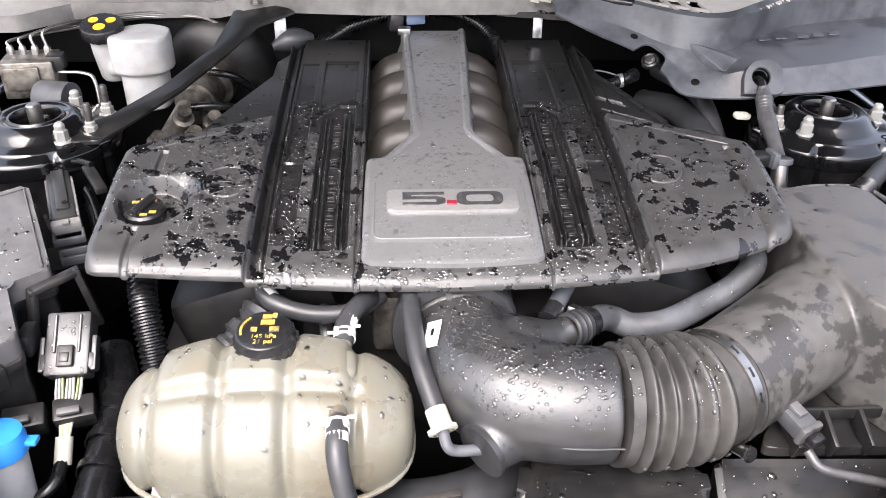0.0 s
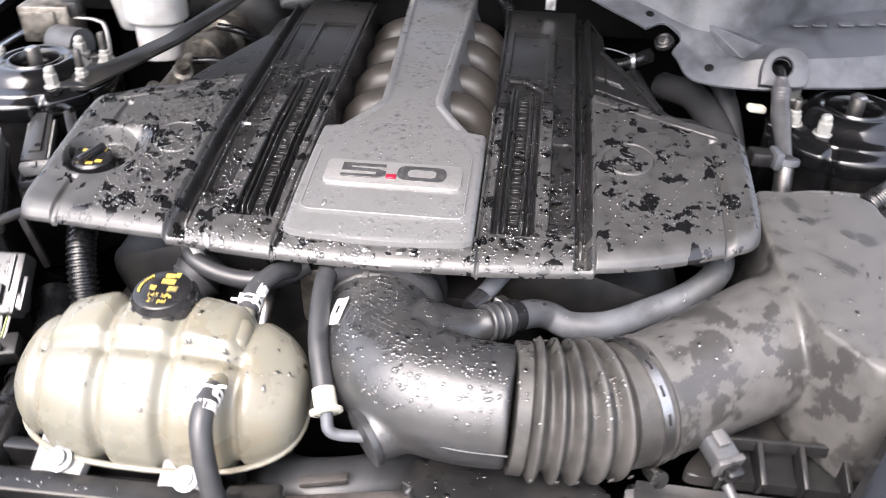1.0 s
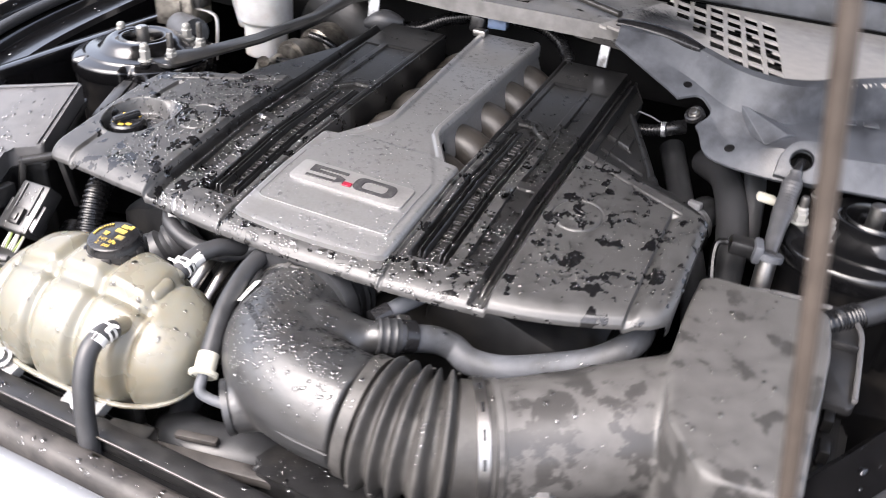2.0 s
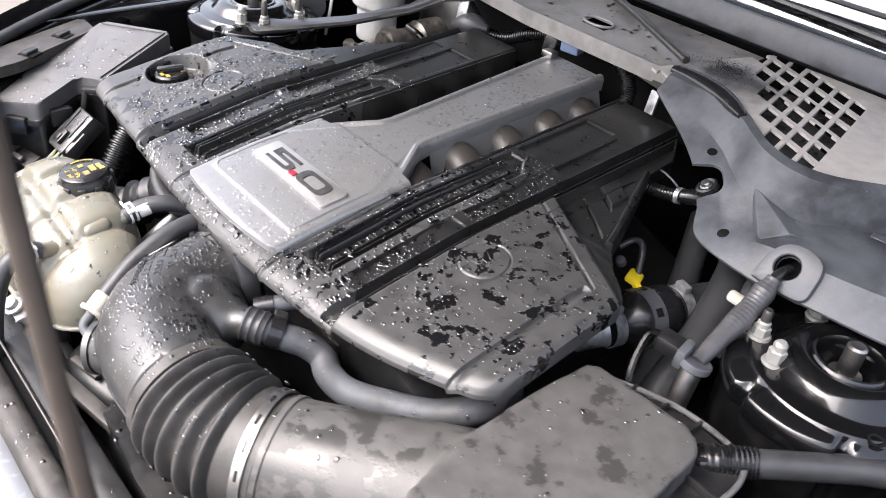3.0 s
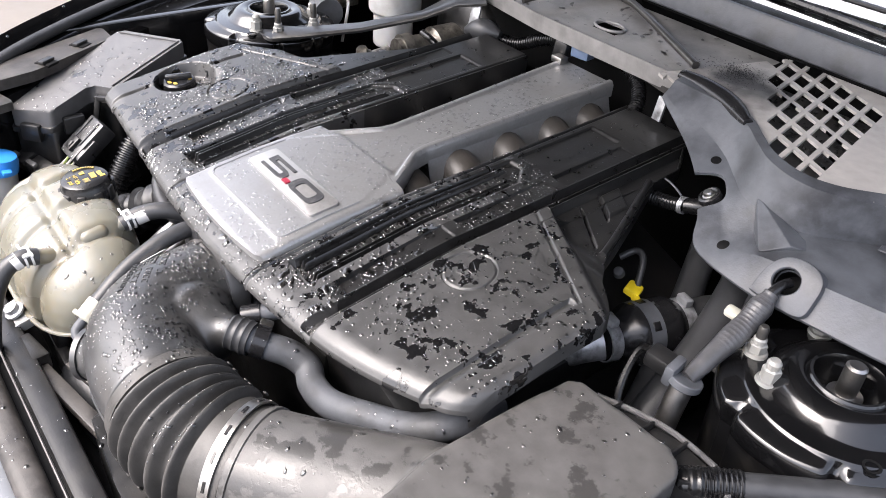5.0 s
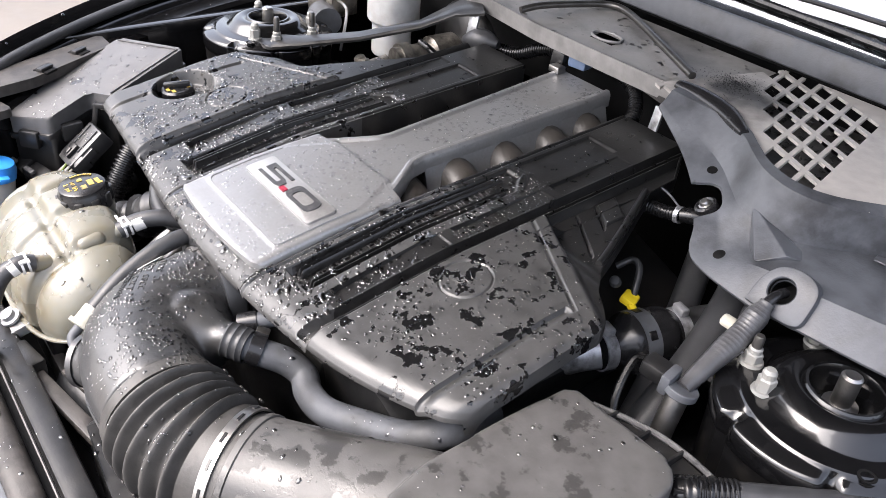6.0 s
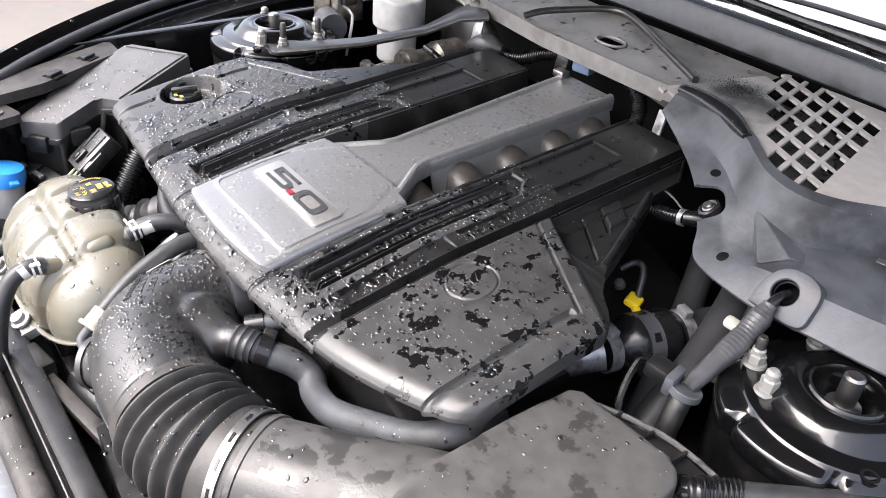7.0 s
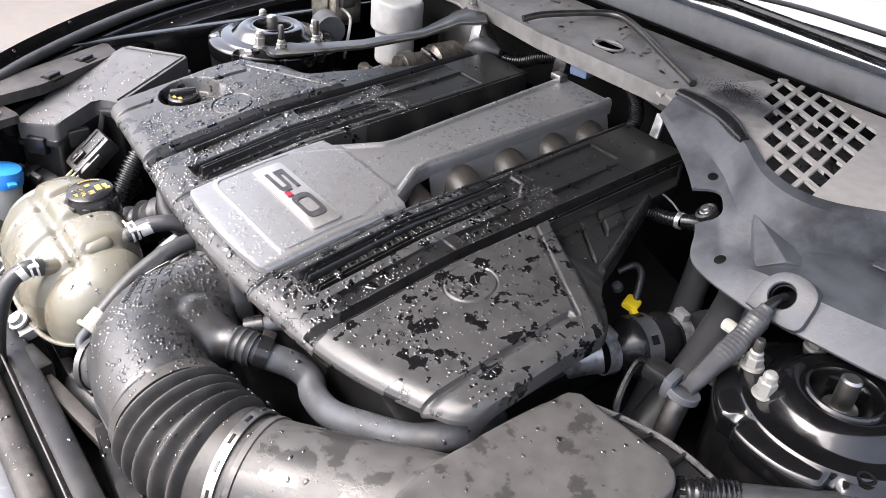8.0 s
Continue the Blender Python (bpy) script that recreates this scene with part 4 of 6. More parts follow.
h = hose("breather_hose", "grey-black breather hose with a cream quick connector", [(-0.045, 0.760, -0.085), (-0.046, 0.710, -0.060), (-0.045, 0.670, -0.060), (-0.038, 0.620, -0.078), (-0.022, 0.572, -0.104)], 0.0098, RUBBER)
con = part("connector", tube([(-0.0245, 0.578, -0.100), (-0.0175, 0.5595, -0.111)], 0.0106, 14), CREAM_PLASTIC, h, "cream plastic quick connector")
part("collar", lathe([(0.0105, -0.0025), (0.0142, -0.0025), (0.0142, 0.0015), (0.0105, 0.0025)], axis_matrix((-0.018, 0.560, -0.110), (0.3, -0.85, -0.5)), 16, 0.05, 4), CREAM_PLASTIC, con)
part("elbow", tube([(-0.018, 0.560, -0.111), (-0.014, 0.549, -0.120), (-0.004, 0.549, -0.126), (0.018, 0.552, -0.128)], 0.0055, 12), GREY_HOSE, h, "grey plastic elbow")

# ---- intake tract ----
intake = thing("intake_tube", "black plastic intake elbow with rubber bellows", "intake tube", (0.1, 0.6, -0.16))
EL = [(0.006, 0.735, -0.108), (0.006, 0.700, -0.107), (0.012, 0.665, -0.107), (0.027, 0.625, -0.106), (0.058, 0.598, -0.105), (0.100, 0.587, -0.106), (0.145, 0.585, -0.107)]
elbow = part("elbow", join(tube(EL, lambda s: 0.0555 + 0.0025 * math.sin(s * math.pi), 40, 12),
                           tube([(0.075, 0.600, -0.112), (0.045, 0.572, -0.122), (0.020, 0.552, -0.128)], lambda s: 0.040 - 0.014 * s, 28),
                           tube([(0.036, 0.628, -0.104), (0.070, 0.650, -0.100), (0.098, 0.664, -0.090), (0.122, 0.674, -0.083)], lambda s: 0.047 - 0.030 * smooth01(0.45, 0.88, s), 28, 12)), INTAKE_PLASTIC, intake, sharp=60)
moulded(elbow, 0.0028, 10)
part("seam", tube([(0.030, 0.553, -0.128), (0.060, 0.542, -0.112), (0.10, 0.530, -0.108), (0.145, 0.5285, -0.108)], 0.0012, 6), INTAKE_PLASTIC, intake)
part("nozzle_rim", lathe([(0.018, -0.003), (0.0275, -0.003), (0.0280, 0.003), (0.018, 0.004), (0, 0.004)], axis_matrix((0.019, 0.551, -0.128), (-0.75, -0.6, -0.15)), 28), INTAKE_PLASTIC, intake)
part("breather_sleeve", lathe([(0.0155, -0.012), (0.0178, -0.012), (0.0190, -0.010), (0.0178, -0.008), (0.0178, -0.004), (0.0192, -0.002), (0.0178, 0.0), (0.0178, 0.004), (0.0192, 0.006), (0.0178, 0.008), (0.0178, 0.012), (0.0155, 0.012)], axis_matrix((0.124, 0.674, -0.083), (0.55, 0.40, -0.1)), 24), RUBBER, intake)
part("throttle_ring", lathe([(0.052, -0.012), (0.066, -0.012), (0.068, -0.008), (0.068, 0.006), (0.062, 0.010), (0.052, 0.010)], axis_matrix((0.002, 0.705, -0.103), (0, 1, 0)), 40), RUBBER, intake, "ribbed rubber cuff")
part("throttle_cuff", lathe([(0.056, 0.0), (0.066, 0.0), (0.064, 0.012), (0.067, 0.016), (0.064, 0.022), (0.067, 0.027), (0.062, 0.034)], axis_matrix((0.002, 0.718, -0.104), (0, 1, 0)), 40), RUBBER, intake)


def elbow_spot(x, y):
    """The place on the elbow's upper side over a point of the plan, with its outward direction."""
    best = min(spline(EL, 20), key=lambda q: math.hypot(q.x - x, q.y - y))
    d = Vector((x - best.x, y - best.y, 0))
    up = math.sqrt(max(1e-6, 0.0580 ** 2 - d.length_squared))
    return Vector((x, y, best.z + up)), (d + Vector((0, 0, up))).normalized()


def on_elbow(x, y, turn):
    p, n = elbow_spot(x, y)
    ex = Vector((math.cos(radians(turn)), math.sin(radians(turn)), 0))
    ex = (ex - n * ex.dot(n)).normalized()
    m = Matrix((ex, n.cross(ex), n)).transposed().to_4x4()
    return Matrix.Translation(p) @ m


part("label", moved(box((0, 0, 0.0012), (0.019, 0.029, 0.0008), 0.0003, 1), on_elbow(-0.024, 0.645, -14)), LABEL, intake, "white paper label")
part("label_print", moved(box((0, 0.002, 0.0018), (0.004, 0.008, 0.0003), 0, 1), on_elbow(-0.024, 0.645, -14)), INK, intake)
lettering("moulded_print", "MADE IN USA", 0.0085, on_elbow(0.014, 0.603, -34), INTAKE_PLASTIC, intake, 0.0008)
rnd = random.Random(5)
for row, (x0, y0, n) in enumerate(((0.014, 0.640, 6), (0.010, 0.629, 8), (0.010, 0.616, 7))):
    for k in range(n):
        if k == 4 - row:
            continue
        q = 0.0072 * k - 0.022
        m = on_elbow(x0 + q * 0.84, y0 - q * 0.54, -34 + rnd.uniform(-6, 6))
        part("moulded_mark", moved(join(box((0, 0.0026, 0), (0.0048, 0.0011, 0.0014), 0.0003, 1), box((rnd.choice((-0.002, 0.002, 0)), 0, 0), (0.0011, 0.006, 0.0014), 0.0003, 1), box((0, -0.0026, 0), (rnd.uniform(0.002, 0.005), 0.0011, 0.0014), 0.0003, 1)), m), INTAKE_PLASTIC, intake)
BEL = [(0.145, 0.585, -0.106), (0.175, 0.587, -0.108), (0.210, 0.593, -0.110), (0.245, 0.607, -0.112), (0.264, 0.617, -0.112)]


def bellows_radius(s):
    if s < 0.10:
        return 0.0595
    k = (s - 0.10) / 0.62
    if k > 1:
        return 0.0575
    return 0.0530 + 0.0120 * (0.5 - 0.5 * math.cos(k * 10 * math.pi)) ** 1.15


part("bellows", tube(BEL, bellows_radius, 44, 36), BELLOWS, intake, "ribbed rubber bellows", sharp=60)
for k in range(5):
    i = (0.10 + 0.62 * (k + 0.5) / 5) * 4
    p, q = Vector(BEL[min(3, int(i))]).lerp(Vector(BEL[min(3, int(i)) + 1]), i - min(3, int(i))), Vector(BEL[min(3, int(i)) + 1]) - Vector(BEL[min(3, int(i))])
    for a in (28, 205):
        part("rib_tab", moved(box((0.0648, 0, 0), (0.0022, 0.007, 0.0042), 0.0008, 1), axis_matrix(p, q) @ pose(0, 0, 0, 0, 0, a)), BELLOWS, intake)
CL = axis_matrix((0.252, 0.611, -0.112), (0.86, 0.50, 0.0))
clamp = part("clamp", lathe([(0.0585, -0.0050), (0.0605, -0.0050), (0.0605, 0.0050), (0.0585, 0.0050), (0.0585, -0.0050)], CL, 48), STEEL, intake, "bright steel band clamp")
for a in range(14):
    q = radians(a * 24 - 160)
    part("slot", moved(box((0, 0, 0), (0.0008, 0.010, 0.0028), 0.0002, 1), CL @ pose(0.0606 * math.cos(q), 0.0606 * math.sin(q), 0, 0, 0, math.degrees(q))), INK, clamp)
part("screw", lathe([(0, -0.010), (0.007, -0.010), (0.007, 0.006), (0.0085, 0.007), (0.0085, 0.011), (0, 0.012)], Matrix.Translation((0.277, 0.567, -0.155)) @ pose(0, 0, 0, 70, 0, 20), 12), CHROME, clamp)

airbox = thing("air_filter_box", "grey-black plastic air filter box with moulded duct and stains", "air filter box", (0.45, 0.75, -0.30))
# flush black disc: the dark of a hole in the duct, done by colour
part("duct_peg", lathe([(0, -0.001), (0.0075, -0.001), (0.0085, 0.0012), (0.0100, 0.0), (0.0105, -0.006)], axis_matrix((0.290, 0.606, -0.0635), (-0.1, -0.4, 0.9)), 16), INK, airbox)
part("lip", lathe([(0.054, -0.004), (0.0590, -0.004), (0.0595, 0.002), (0.056, 0.004)], axis_matrix((0.266, 0.619, -0.112), (0.86, 0.5, 0)), 44), DUCT_PLASTIC, airbox)


def lid_bm():
    poly = [(0.388, 0.873), (0.500, 0.880), (0.517, 0.862), (0.522, 0.80), (0.516, 0.60), (0.445, 0.590), (0.405, 0.64), (0.388, 0.72), (0.386, 0.80)]
    return prism(poly, -0.165, -0.028, 0.010, 4, lambda x, y: -0.05 * max(0.0, 0.66 - y) - 0.06 * max(0, x - 0.5), corner=0.008)


duct_bm = tube([(0.262, 0.616, -0.112), (0.290, 0.634, -0.111), (0.335, 0.662, -0.106), (0.385, 0.695, -0.100), (0.44, 0.735, -0.098)], lambda s: 0.0575 + 0.010 * s, 40)
lid = part("lid", join(lid_bm(), duct_bm), DUCT_PLASTIC, airbox, "dusty grey plastic lid with round duct", sharp=60)
moulded(lid, 0.003, 7)
part("base", prism([(0.36, 0.60), (0.56, 0.60), (0.575, 0.90), (0.37, 0.90)], -0.34, -0.17, 0.008, corner=0.03), DARK_PLASTIC, airbox)
part("base_flange", prism([(0.300, 0.580), (0.56, 0.575), (0.565, 0.915), (0.365, 0.915), (0.362, 0.66)], -0.178, -0.166, 0.002, corner=0.02), DARK_PLASTIC, airbox)
for k in range(6):
    part("flange_rib", box((0.335 + 0.037 * k, 0.588, -0.156), (0.005, 0.040, 0.024), 0.001, turn=(20, 0, 0)), DARK_PLASTIC, airbox)
part("rear_flange", prism([(0.396, 0.868), (0.402, 0.888), (0.440, 0.904), (0.480, 0.914), (0.534, 0.910), (0.548, 0.888), (0.550, 0.76), (0.515, 0.76), (0.505, 0.868)], -0.062, -0.054, 0.002, corner=0.008), DARK_PLASTIC, airbox)
part("flange_lip", tube([(0.404, 0.891, -0.051), (0.440, 0.905, -0.050), (0.480, 0.914, -0.050), (0.530, 0.910, -0.050), (0.548, 0.886, -0.050), (0.550, 0.84, -0.050), (0.549, 0.77, -0.051)], 0.0028, 8), BOX_PLASTIC, airbox)
part("rear_wall", box((0.455, 0.893, -0.115), (0.120, 0.012, 0.110), 0.003, turn=(0, 0, 6)), DARK_PLASTIC, airbox)
for k in range(4):
    part("flange_rib", box((0.425 + 0.032 * k, 0.888 + 0.006 * min(k, 2), -0.050), (0.003, 0.026, 0.008), 0.001), DARK_PLASTIC, airbox)
part("flange_rib", box((0.527, 0.886, -0.050), (0.040, 0.003, 0.008), 0.001, turn=(0, 0, 40)), DARK_PLASTIC, airbox)
part("flange_rib", box((0.533, 0.850, -0.050), (0.030, 0.003, 0.008), 0.001), DARK_PLASTIC, airbox)
part("flange_bar", box((0.43, 0.607, -0.146), (0.23, 0.006, 0.014), 0.002), DARK_PLASTIC, airbox)
for k in range(5):
    part("edge_clip", box((0.548, 0.66 + 0.05 * k, -0.150), (0.012, 0.024, 0.018), 0.003), DARK_PLASTIC, airbox)

maf = thing("airflow_sensor", "grey plastic airflow sensor plug on the intake duct", "sensor", (0.33, 0.585, -0.15))
MF = pose(0.322, 0.592, -0.128, 12, 0, 26)
part("mount", moved(box((0, 0.020, -0.002), (0.044, 0.020, 0.014), 0.003), MF), GREY_HOSE, maf)
part("plug", moved(box((0.002, -0.012, 0.002), (0.024, 0.040, 0.020), 0.004), MF), GREY_HOSE, maf)
part("latch", moved(box((0.002, -0.004, 0.014), (0.012, 0.028, 0.006), 0.002), MF), BOX_PLASTIC, maf)
part("collar", moved(box((0.002, -0.030, 0.002), (0.027, 0.008, 0.022), 0.003), MF), BOX_PLASTIC, maf)
part("boot", moved(box((0.002, -0.039, 0.002), (0.017, 0.012, 0.013), 0.004), MF), INK, maf)
for x in (-0.017, 0.018):
    part("screw", lathe([(0, 0), (0.0062, 0), (0.0062, 0.004), (0.003, 0.005), (0, 0.005)], MF @ pose(x, 0.020, 0.005), 12), CHROME, maf)
part("wire", tube([(0.338, 0.560, -0.150), (0.350, 0.545, -0.160), (0.39, 0.535, -0.165), (0.46, 0.515, -0.17), (0.52, 0.49, -0.18)], 0.0048, 10), TAPE, maf)

h = hose("ventilation_hose", "thick grey rubber crankcase hose along the cover's front edge", [(0.128, 0.677, -0.083), (0.144, 0.692, -0.090), (0.161, 0.710, -0.098), (0.178, 0.7185, -0.107), (0.199, 0.7125, -0.112), (0.236, 0.7115, -0.106), (0.280, 0.732, -0.099), (0.317, 0.746, -0.086), (0.342, 0.764, -0.072), (0.350, 0.795, -0.070), (0.335, 0.83, -0.09)], 0.0145, GREY_HOSE, 20)
m = axis_matrix((0.138, 0.687, -0.087), (0.62, 0.70, -0.3))
part("band", lathe([(0.0155, -0.007), (0.0172, -0.007), (0.0172, 0.007), (0.0155, 0.007)], m, 24), INK, h)
part("band_screw", moved(box((0.016, 0.008, 0), (0.012, 0.010, 0.014), 0.002), m), STEEL, h)
h = hose("fuel_hose", "short grey hose below the engine cover", [(0.105, 0.700, -0.080), (0.125, 0.735, -0.072), (0.150, 0.79, -0.07)], 0.0095, GREY_HOSE)
part("tip", tube([(0.098, 0.688, -0.083), (0.108, 0.705, -0.079)], 0.0115, 12), INK, h)
part("clip_ring", tube([(0.005 + 0.0535 * math.cos(radians(a)), 0.690, -0.107 + 0.0535 * math.sin(radians(a))) for a in range(22, 150, 8)], 0.0042, 10, raw=True), DUCT_PLASTIC, intake, "pale grey half ring on the cuff")
part("clip_notch", box((-0.006, 0.689, -0.0525), (0.006, 0.010, 0.007), 0.001), DUCT_PLASTIC, intake)
thr = thing("throttle_body", "cast aluminium throttle body behind the intake elbow", "throttle body", (0.0, 0.77, -0.15))
part("housing", lathe([(0, 0), (0.060, 0), (0.060, 0.05), (0.045, 0.06), (0, 0.06)], axis_matrix((0.002, 0.752, -0.106), (0, 1, 0)), 32), CAST, thr)
for x, z in ((0.0395, -0.062), (-0.045, -0.062)):
    part("lug", box((x, 0.726, z), (0.020, 0.014, 0.020), 0.005), CAST, thr)
part("motor", box((-0.070, 0.745, -0.115), (0.035, 0.04, 0.075), 0.008), CAST, thr)
for x, z in ((0.0395, -0.062), (-0.045, -0.062), (0.066, -0.15)):
    part("screw", lathe([(0, -0.008), (0.0075, -0.008), (0.0075, 0.004), (0.010, 0.005), (0.010, 0.008), (0, 0.009)], axis_matrix((x, 0.716, z), (0, -1, 0.2)), 10), CHROME, thr)
h = hose("radiator_hose", "large black radiator hose below the intake", [(0.10, 0.70, -0.24), (0.06, 0.62, -0.235), (0.02, 0.575, -0.225), (-0.05, 0.56, -0.225), (-0.10, 0.60, -0.26)], 0.034, RUBBER, 24)
h = hose("heater_hose", "grey-black lower hose ahead of the engine", [(0.13, 0.62, -0.255), (0.10, 0.575, -0.248), (0.03, 0.548, -0.240), (-0.03, 0.548, -0.232), (-0.07, 0.57, -0.22), (-0.09, 0.61, -0.21)], 0.016, RUBBER, 18)
hose("cooler_hose", "black hose at the front corner below the tank", [(-0.42, 0.40, -0.30), (-0.36, 0.46, -0.24), (-0.31, 0.52, -0.23), (-0.29, 0.60, -0.26)], 0.026, RUBBER, 20)
h = hose("vacuum_hose", "black hose with white printed bands below the cover", [(-0.205, 0.735, -0.062), (-0.19, 0.715, -0.072), (-0.150, 0.703, -0.080), (-0.105, 0.706, -0.080), (-0.075, 0.725, -0.072)], 0.0095, RUBBER)
part("printed_band", tube([(-0.201, 0.729, -0.065), (-0.192, 0.718, -0.071)], 0.0099, 14), LABEL, h)
loomh = thing("wiring_loom", "black corrugated wiring conduit beside the tank", "conduit", (-0.33, 0.70, -0.2))
part("conduit", ribbed([(-0.338, 0.775, -0.06), (-0.330, 0.735, -0.085), (-0.318, 0.700, -0.130), (-0.308, 0.668, -0.19), (-0.31, 0.64, -0.25)], 0.0135, 0.0025, 0.0062), LOOM, loomh)
arc = thing("firewall_loom", "black corrugated conduit arching behind the manifold", "conduit", (0, 1.30, 0.05))
part("conduit", ribbed([(-0.215, 1.262, 0.022), (-0.165, 1.285, 0.020), (-0.12, 1.298, 0.040), (-0.058, 1.302, 0.055), (0.010, 1.302, 0.060), (0.060, 1.296, 0.049), (0.092, 1.272, 0.030), (0.103, 1.240, 0.010), (0.100, 1.225, -0.03)], 0.0085, 0.0016, 0.0045, 14), LOOM, arc)
part("grommet", tube([(-0.245, 1.245, 0.022), (-0.215, 1.255, 0.030), (-0.185, 1.265, 0.030)], lambda s: 0.006 + 0.012 * math.sin(math.pi * s), 14), RUBBER, arc)
brk = thing("pipe_bracket", "pale steel bracket tab on the bulkhead", "bracket", (-0.235, 1.245, 0.05))
part("tab", box((-0.232, 1.250, 0.045), (0.018, 0.004, 0.045), 0.001, turn=(-10, 0, 10)), ALLOY, brk)
brk2 = thing("stud_bracket", "pale steel bracket tab on the bulkhead", "bracket", (0.155, 1.23, 0.05))
part("tab", box((0.157, 1.232, 0.055), (0.014, 0.004, 0.030), 0.001, turn=(-10, 0, -5)), ALLOY, brk2)

# ---- suspension towers ----


def tower_shell(profile):
    """A turned pressing whose outer flank has wedge-shaped dents and a slightly squared rim."""
    bm = lathe(profile, None, 180)
    for v in bm.verts:
        r = math.hypot(v.co.x, v.co.y)
        if r < 0.0865:
            continue
        a = math.degrees(math.atan2(v.co.y, v.co.x)) % 360
        k = smooth01(0.0865, 0.103, r)
        dent = max(math.exp(-(((a - c + 180) % 360 - 180) / 3.4) ** 4) for c in (20, 75, 130, 190, 243, 298, 340))
        grow = 1 + k * (0.045 * math.cos(radians(2 * (a - 235))) - 0.085 * dent)
        v.co.x, v.co.y = v.co.x * grow, v.co.y * grow
        v.co.z -= 0.004 * k * dent
    return bm


def tower():
    t = thing("suspension_tower", "glossy black suspension tower with pale nuts", "suspension tower", (0, 0, -0.10), group="suspension towers")
    part("cone", tower_shell([(0.100, -0.30), (0.101, -0.12), (0.102, -0.075), (0.1030, -0.056), (0.1040, -0.052)]), TOWER, t)
    part("plate", tower_shell([(0.1035, -0.0535), (0.1055, -0.0490), (0.1056, -0.0360), (0.1050, -0.0325), (0.1035, -0.0302), (0.1000, -0.0284), (0.0930, -0.0262), (0.0885, -0.0245), (0.0880, -0.0228), (0.0860, -0.0222), (0.072, -0.0225), (0.067, -0.0205), (0.061, -0.0125), (0.053, -0.0062), (0.045, -0.0045), (0.037, -0.0070), (0.032, -0.012), (0.030, -0.022), (0.029, -0.040), (0.0, -0.042)]), PAINT, t, sharp=60)
    part("ring", lathe([(0.0365, -0.0072), (0.0350, -0.0050), (0.0325, -0.0052), (0.0310, -0.0085), (0.0300, -0.020)], None, 48), PAINT, t)
    part("bore", lathe([(0.008, -0.026), (0.0055, -0.026), (0.0055, -0.022), (0.008, -0.022)], pose(0.060, -0.062, 0), 14), BAY, t)
    part("damper_rod", lathe([(0, 0.010), (0.007, 0.010), (0.0095, 0.008), (0.0095, -0.022), (0.016, -0.024), (0.016, -0.036), (0, -0.036)], None, 16), STEEL, t, "bare steel damper rod end")
    return t


def nut(t, x, y, tall, stud, mat=NUT, bare=0.015):
    p = part("nut", join(lathe([(0, 0.003), (0.0108, 0.003), (0.0114, 0.0012), (0.0118, 0), (0, 0)], pose(x, y, -0.0225), 20),
                         lathe([(0.0086, 0.002), (0.0088, tall * 0.42), (0.0062, tall * 0.48)], pose(x, y, -0.0225, 0, 0, 15), 6), lathe([(0.0066, tall * 0.40), (0.0066, tall * 0.62), (0.0045, tall * 0.70), (0, tall * 0.72)], pose(x, y, -0.0225), 14)), mat, t, "pale plated flange nut", sharp=25)
    if stud:
        part("stud", lathe([(0.0050, 0), (0.0050, tall + bare - 0.003), (0.0038, tall + bare), (0, tall + bare)], pose(x, y, -0.0225), 12), DARK_STEEL, p)


tr = tower()
nut(tr, -0.048, -0.048, 0.036, False)
nut(tr, -0.078, -0.024, 0.028, True, bare=0.004)
nut(tr, -0.060, 0.056, 0.030, False)
nut(tr, 0.070, -0.006, 0.036, False)
tr.location = (0.543, 1.056, -0.098)
tl = tower()
nut(tl, 0.048, -0.048, 0.038, False)
nut(tl, 0.078, -0.024, 0.028, True)
nut(tl, 0.080, 0.040, 0.028, True)
nut(tl, 0.030, 0.066, 0.036, False)
nut(tl, -0.055, 0.010, 0.036, False)
tl.location = (-0.536, 1.050, -0.098)
for t, sx in ((tr, 1), (tl, -1)):
    pan = thing("tower_pan", "glossy black pressed pan round the suspension tower", "body panel", (sx * 0.55, 0.98, -0.2), kind="structure")
    part("pan", prism([(sx * 0.415, 0.985), (sx * 0.425, 1.22), (sx * 0.66, 1.25), (sx * 0.665, 0.90), (sx * 0.56, 0.885), (sx * 0.46, 0.905)] if sx > 0 else [(sx * 0.46, 0.905), (sx * 0.56, 0.885), (sx * 0.665, 0.90), (sx * 0.66, 1.25), (sx * 0.425, 1.22), (sx * 0.415, 0.985)], -0.24, -0.150, 0.012, 3, corner=0.03), TOWER, pan)

arm = thing("cable_arm", "black bracket arm with a thin cable between cover and tower", "bracket", (-0.43, 0.93, -0.06))
part("arm", box((-0.432, 0.935, -0.040), (0.014, 0.060, 0.008), 0.002, turn=(8, 0, 32)), DARK_PLASTIC, arm)
part("cable", tube([(-0.440, 0.955, -0.030), (-0.470, 0.975, -0.035), (-0.505, 0.980, -0.050), (-0.520, 0.965, -0.080), (-0.505, 0.945, -0.12)], 0.004, 8), LOOM, arm)

# strut brace from the tower to the bulkhead
brace = thing("strut_brace", "dusty black steel strut brace from tower to bulkhead", "strut brace", (-0.44, 1.05, -0.04))


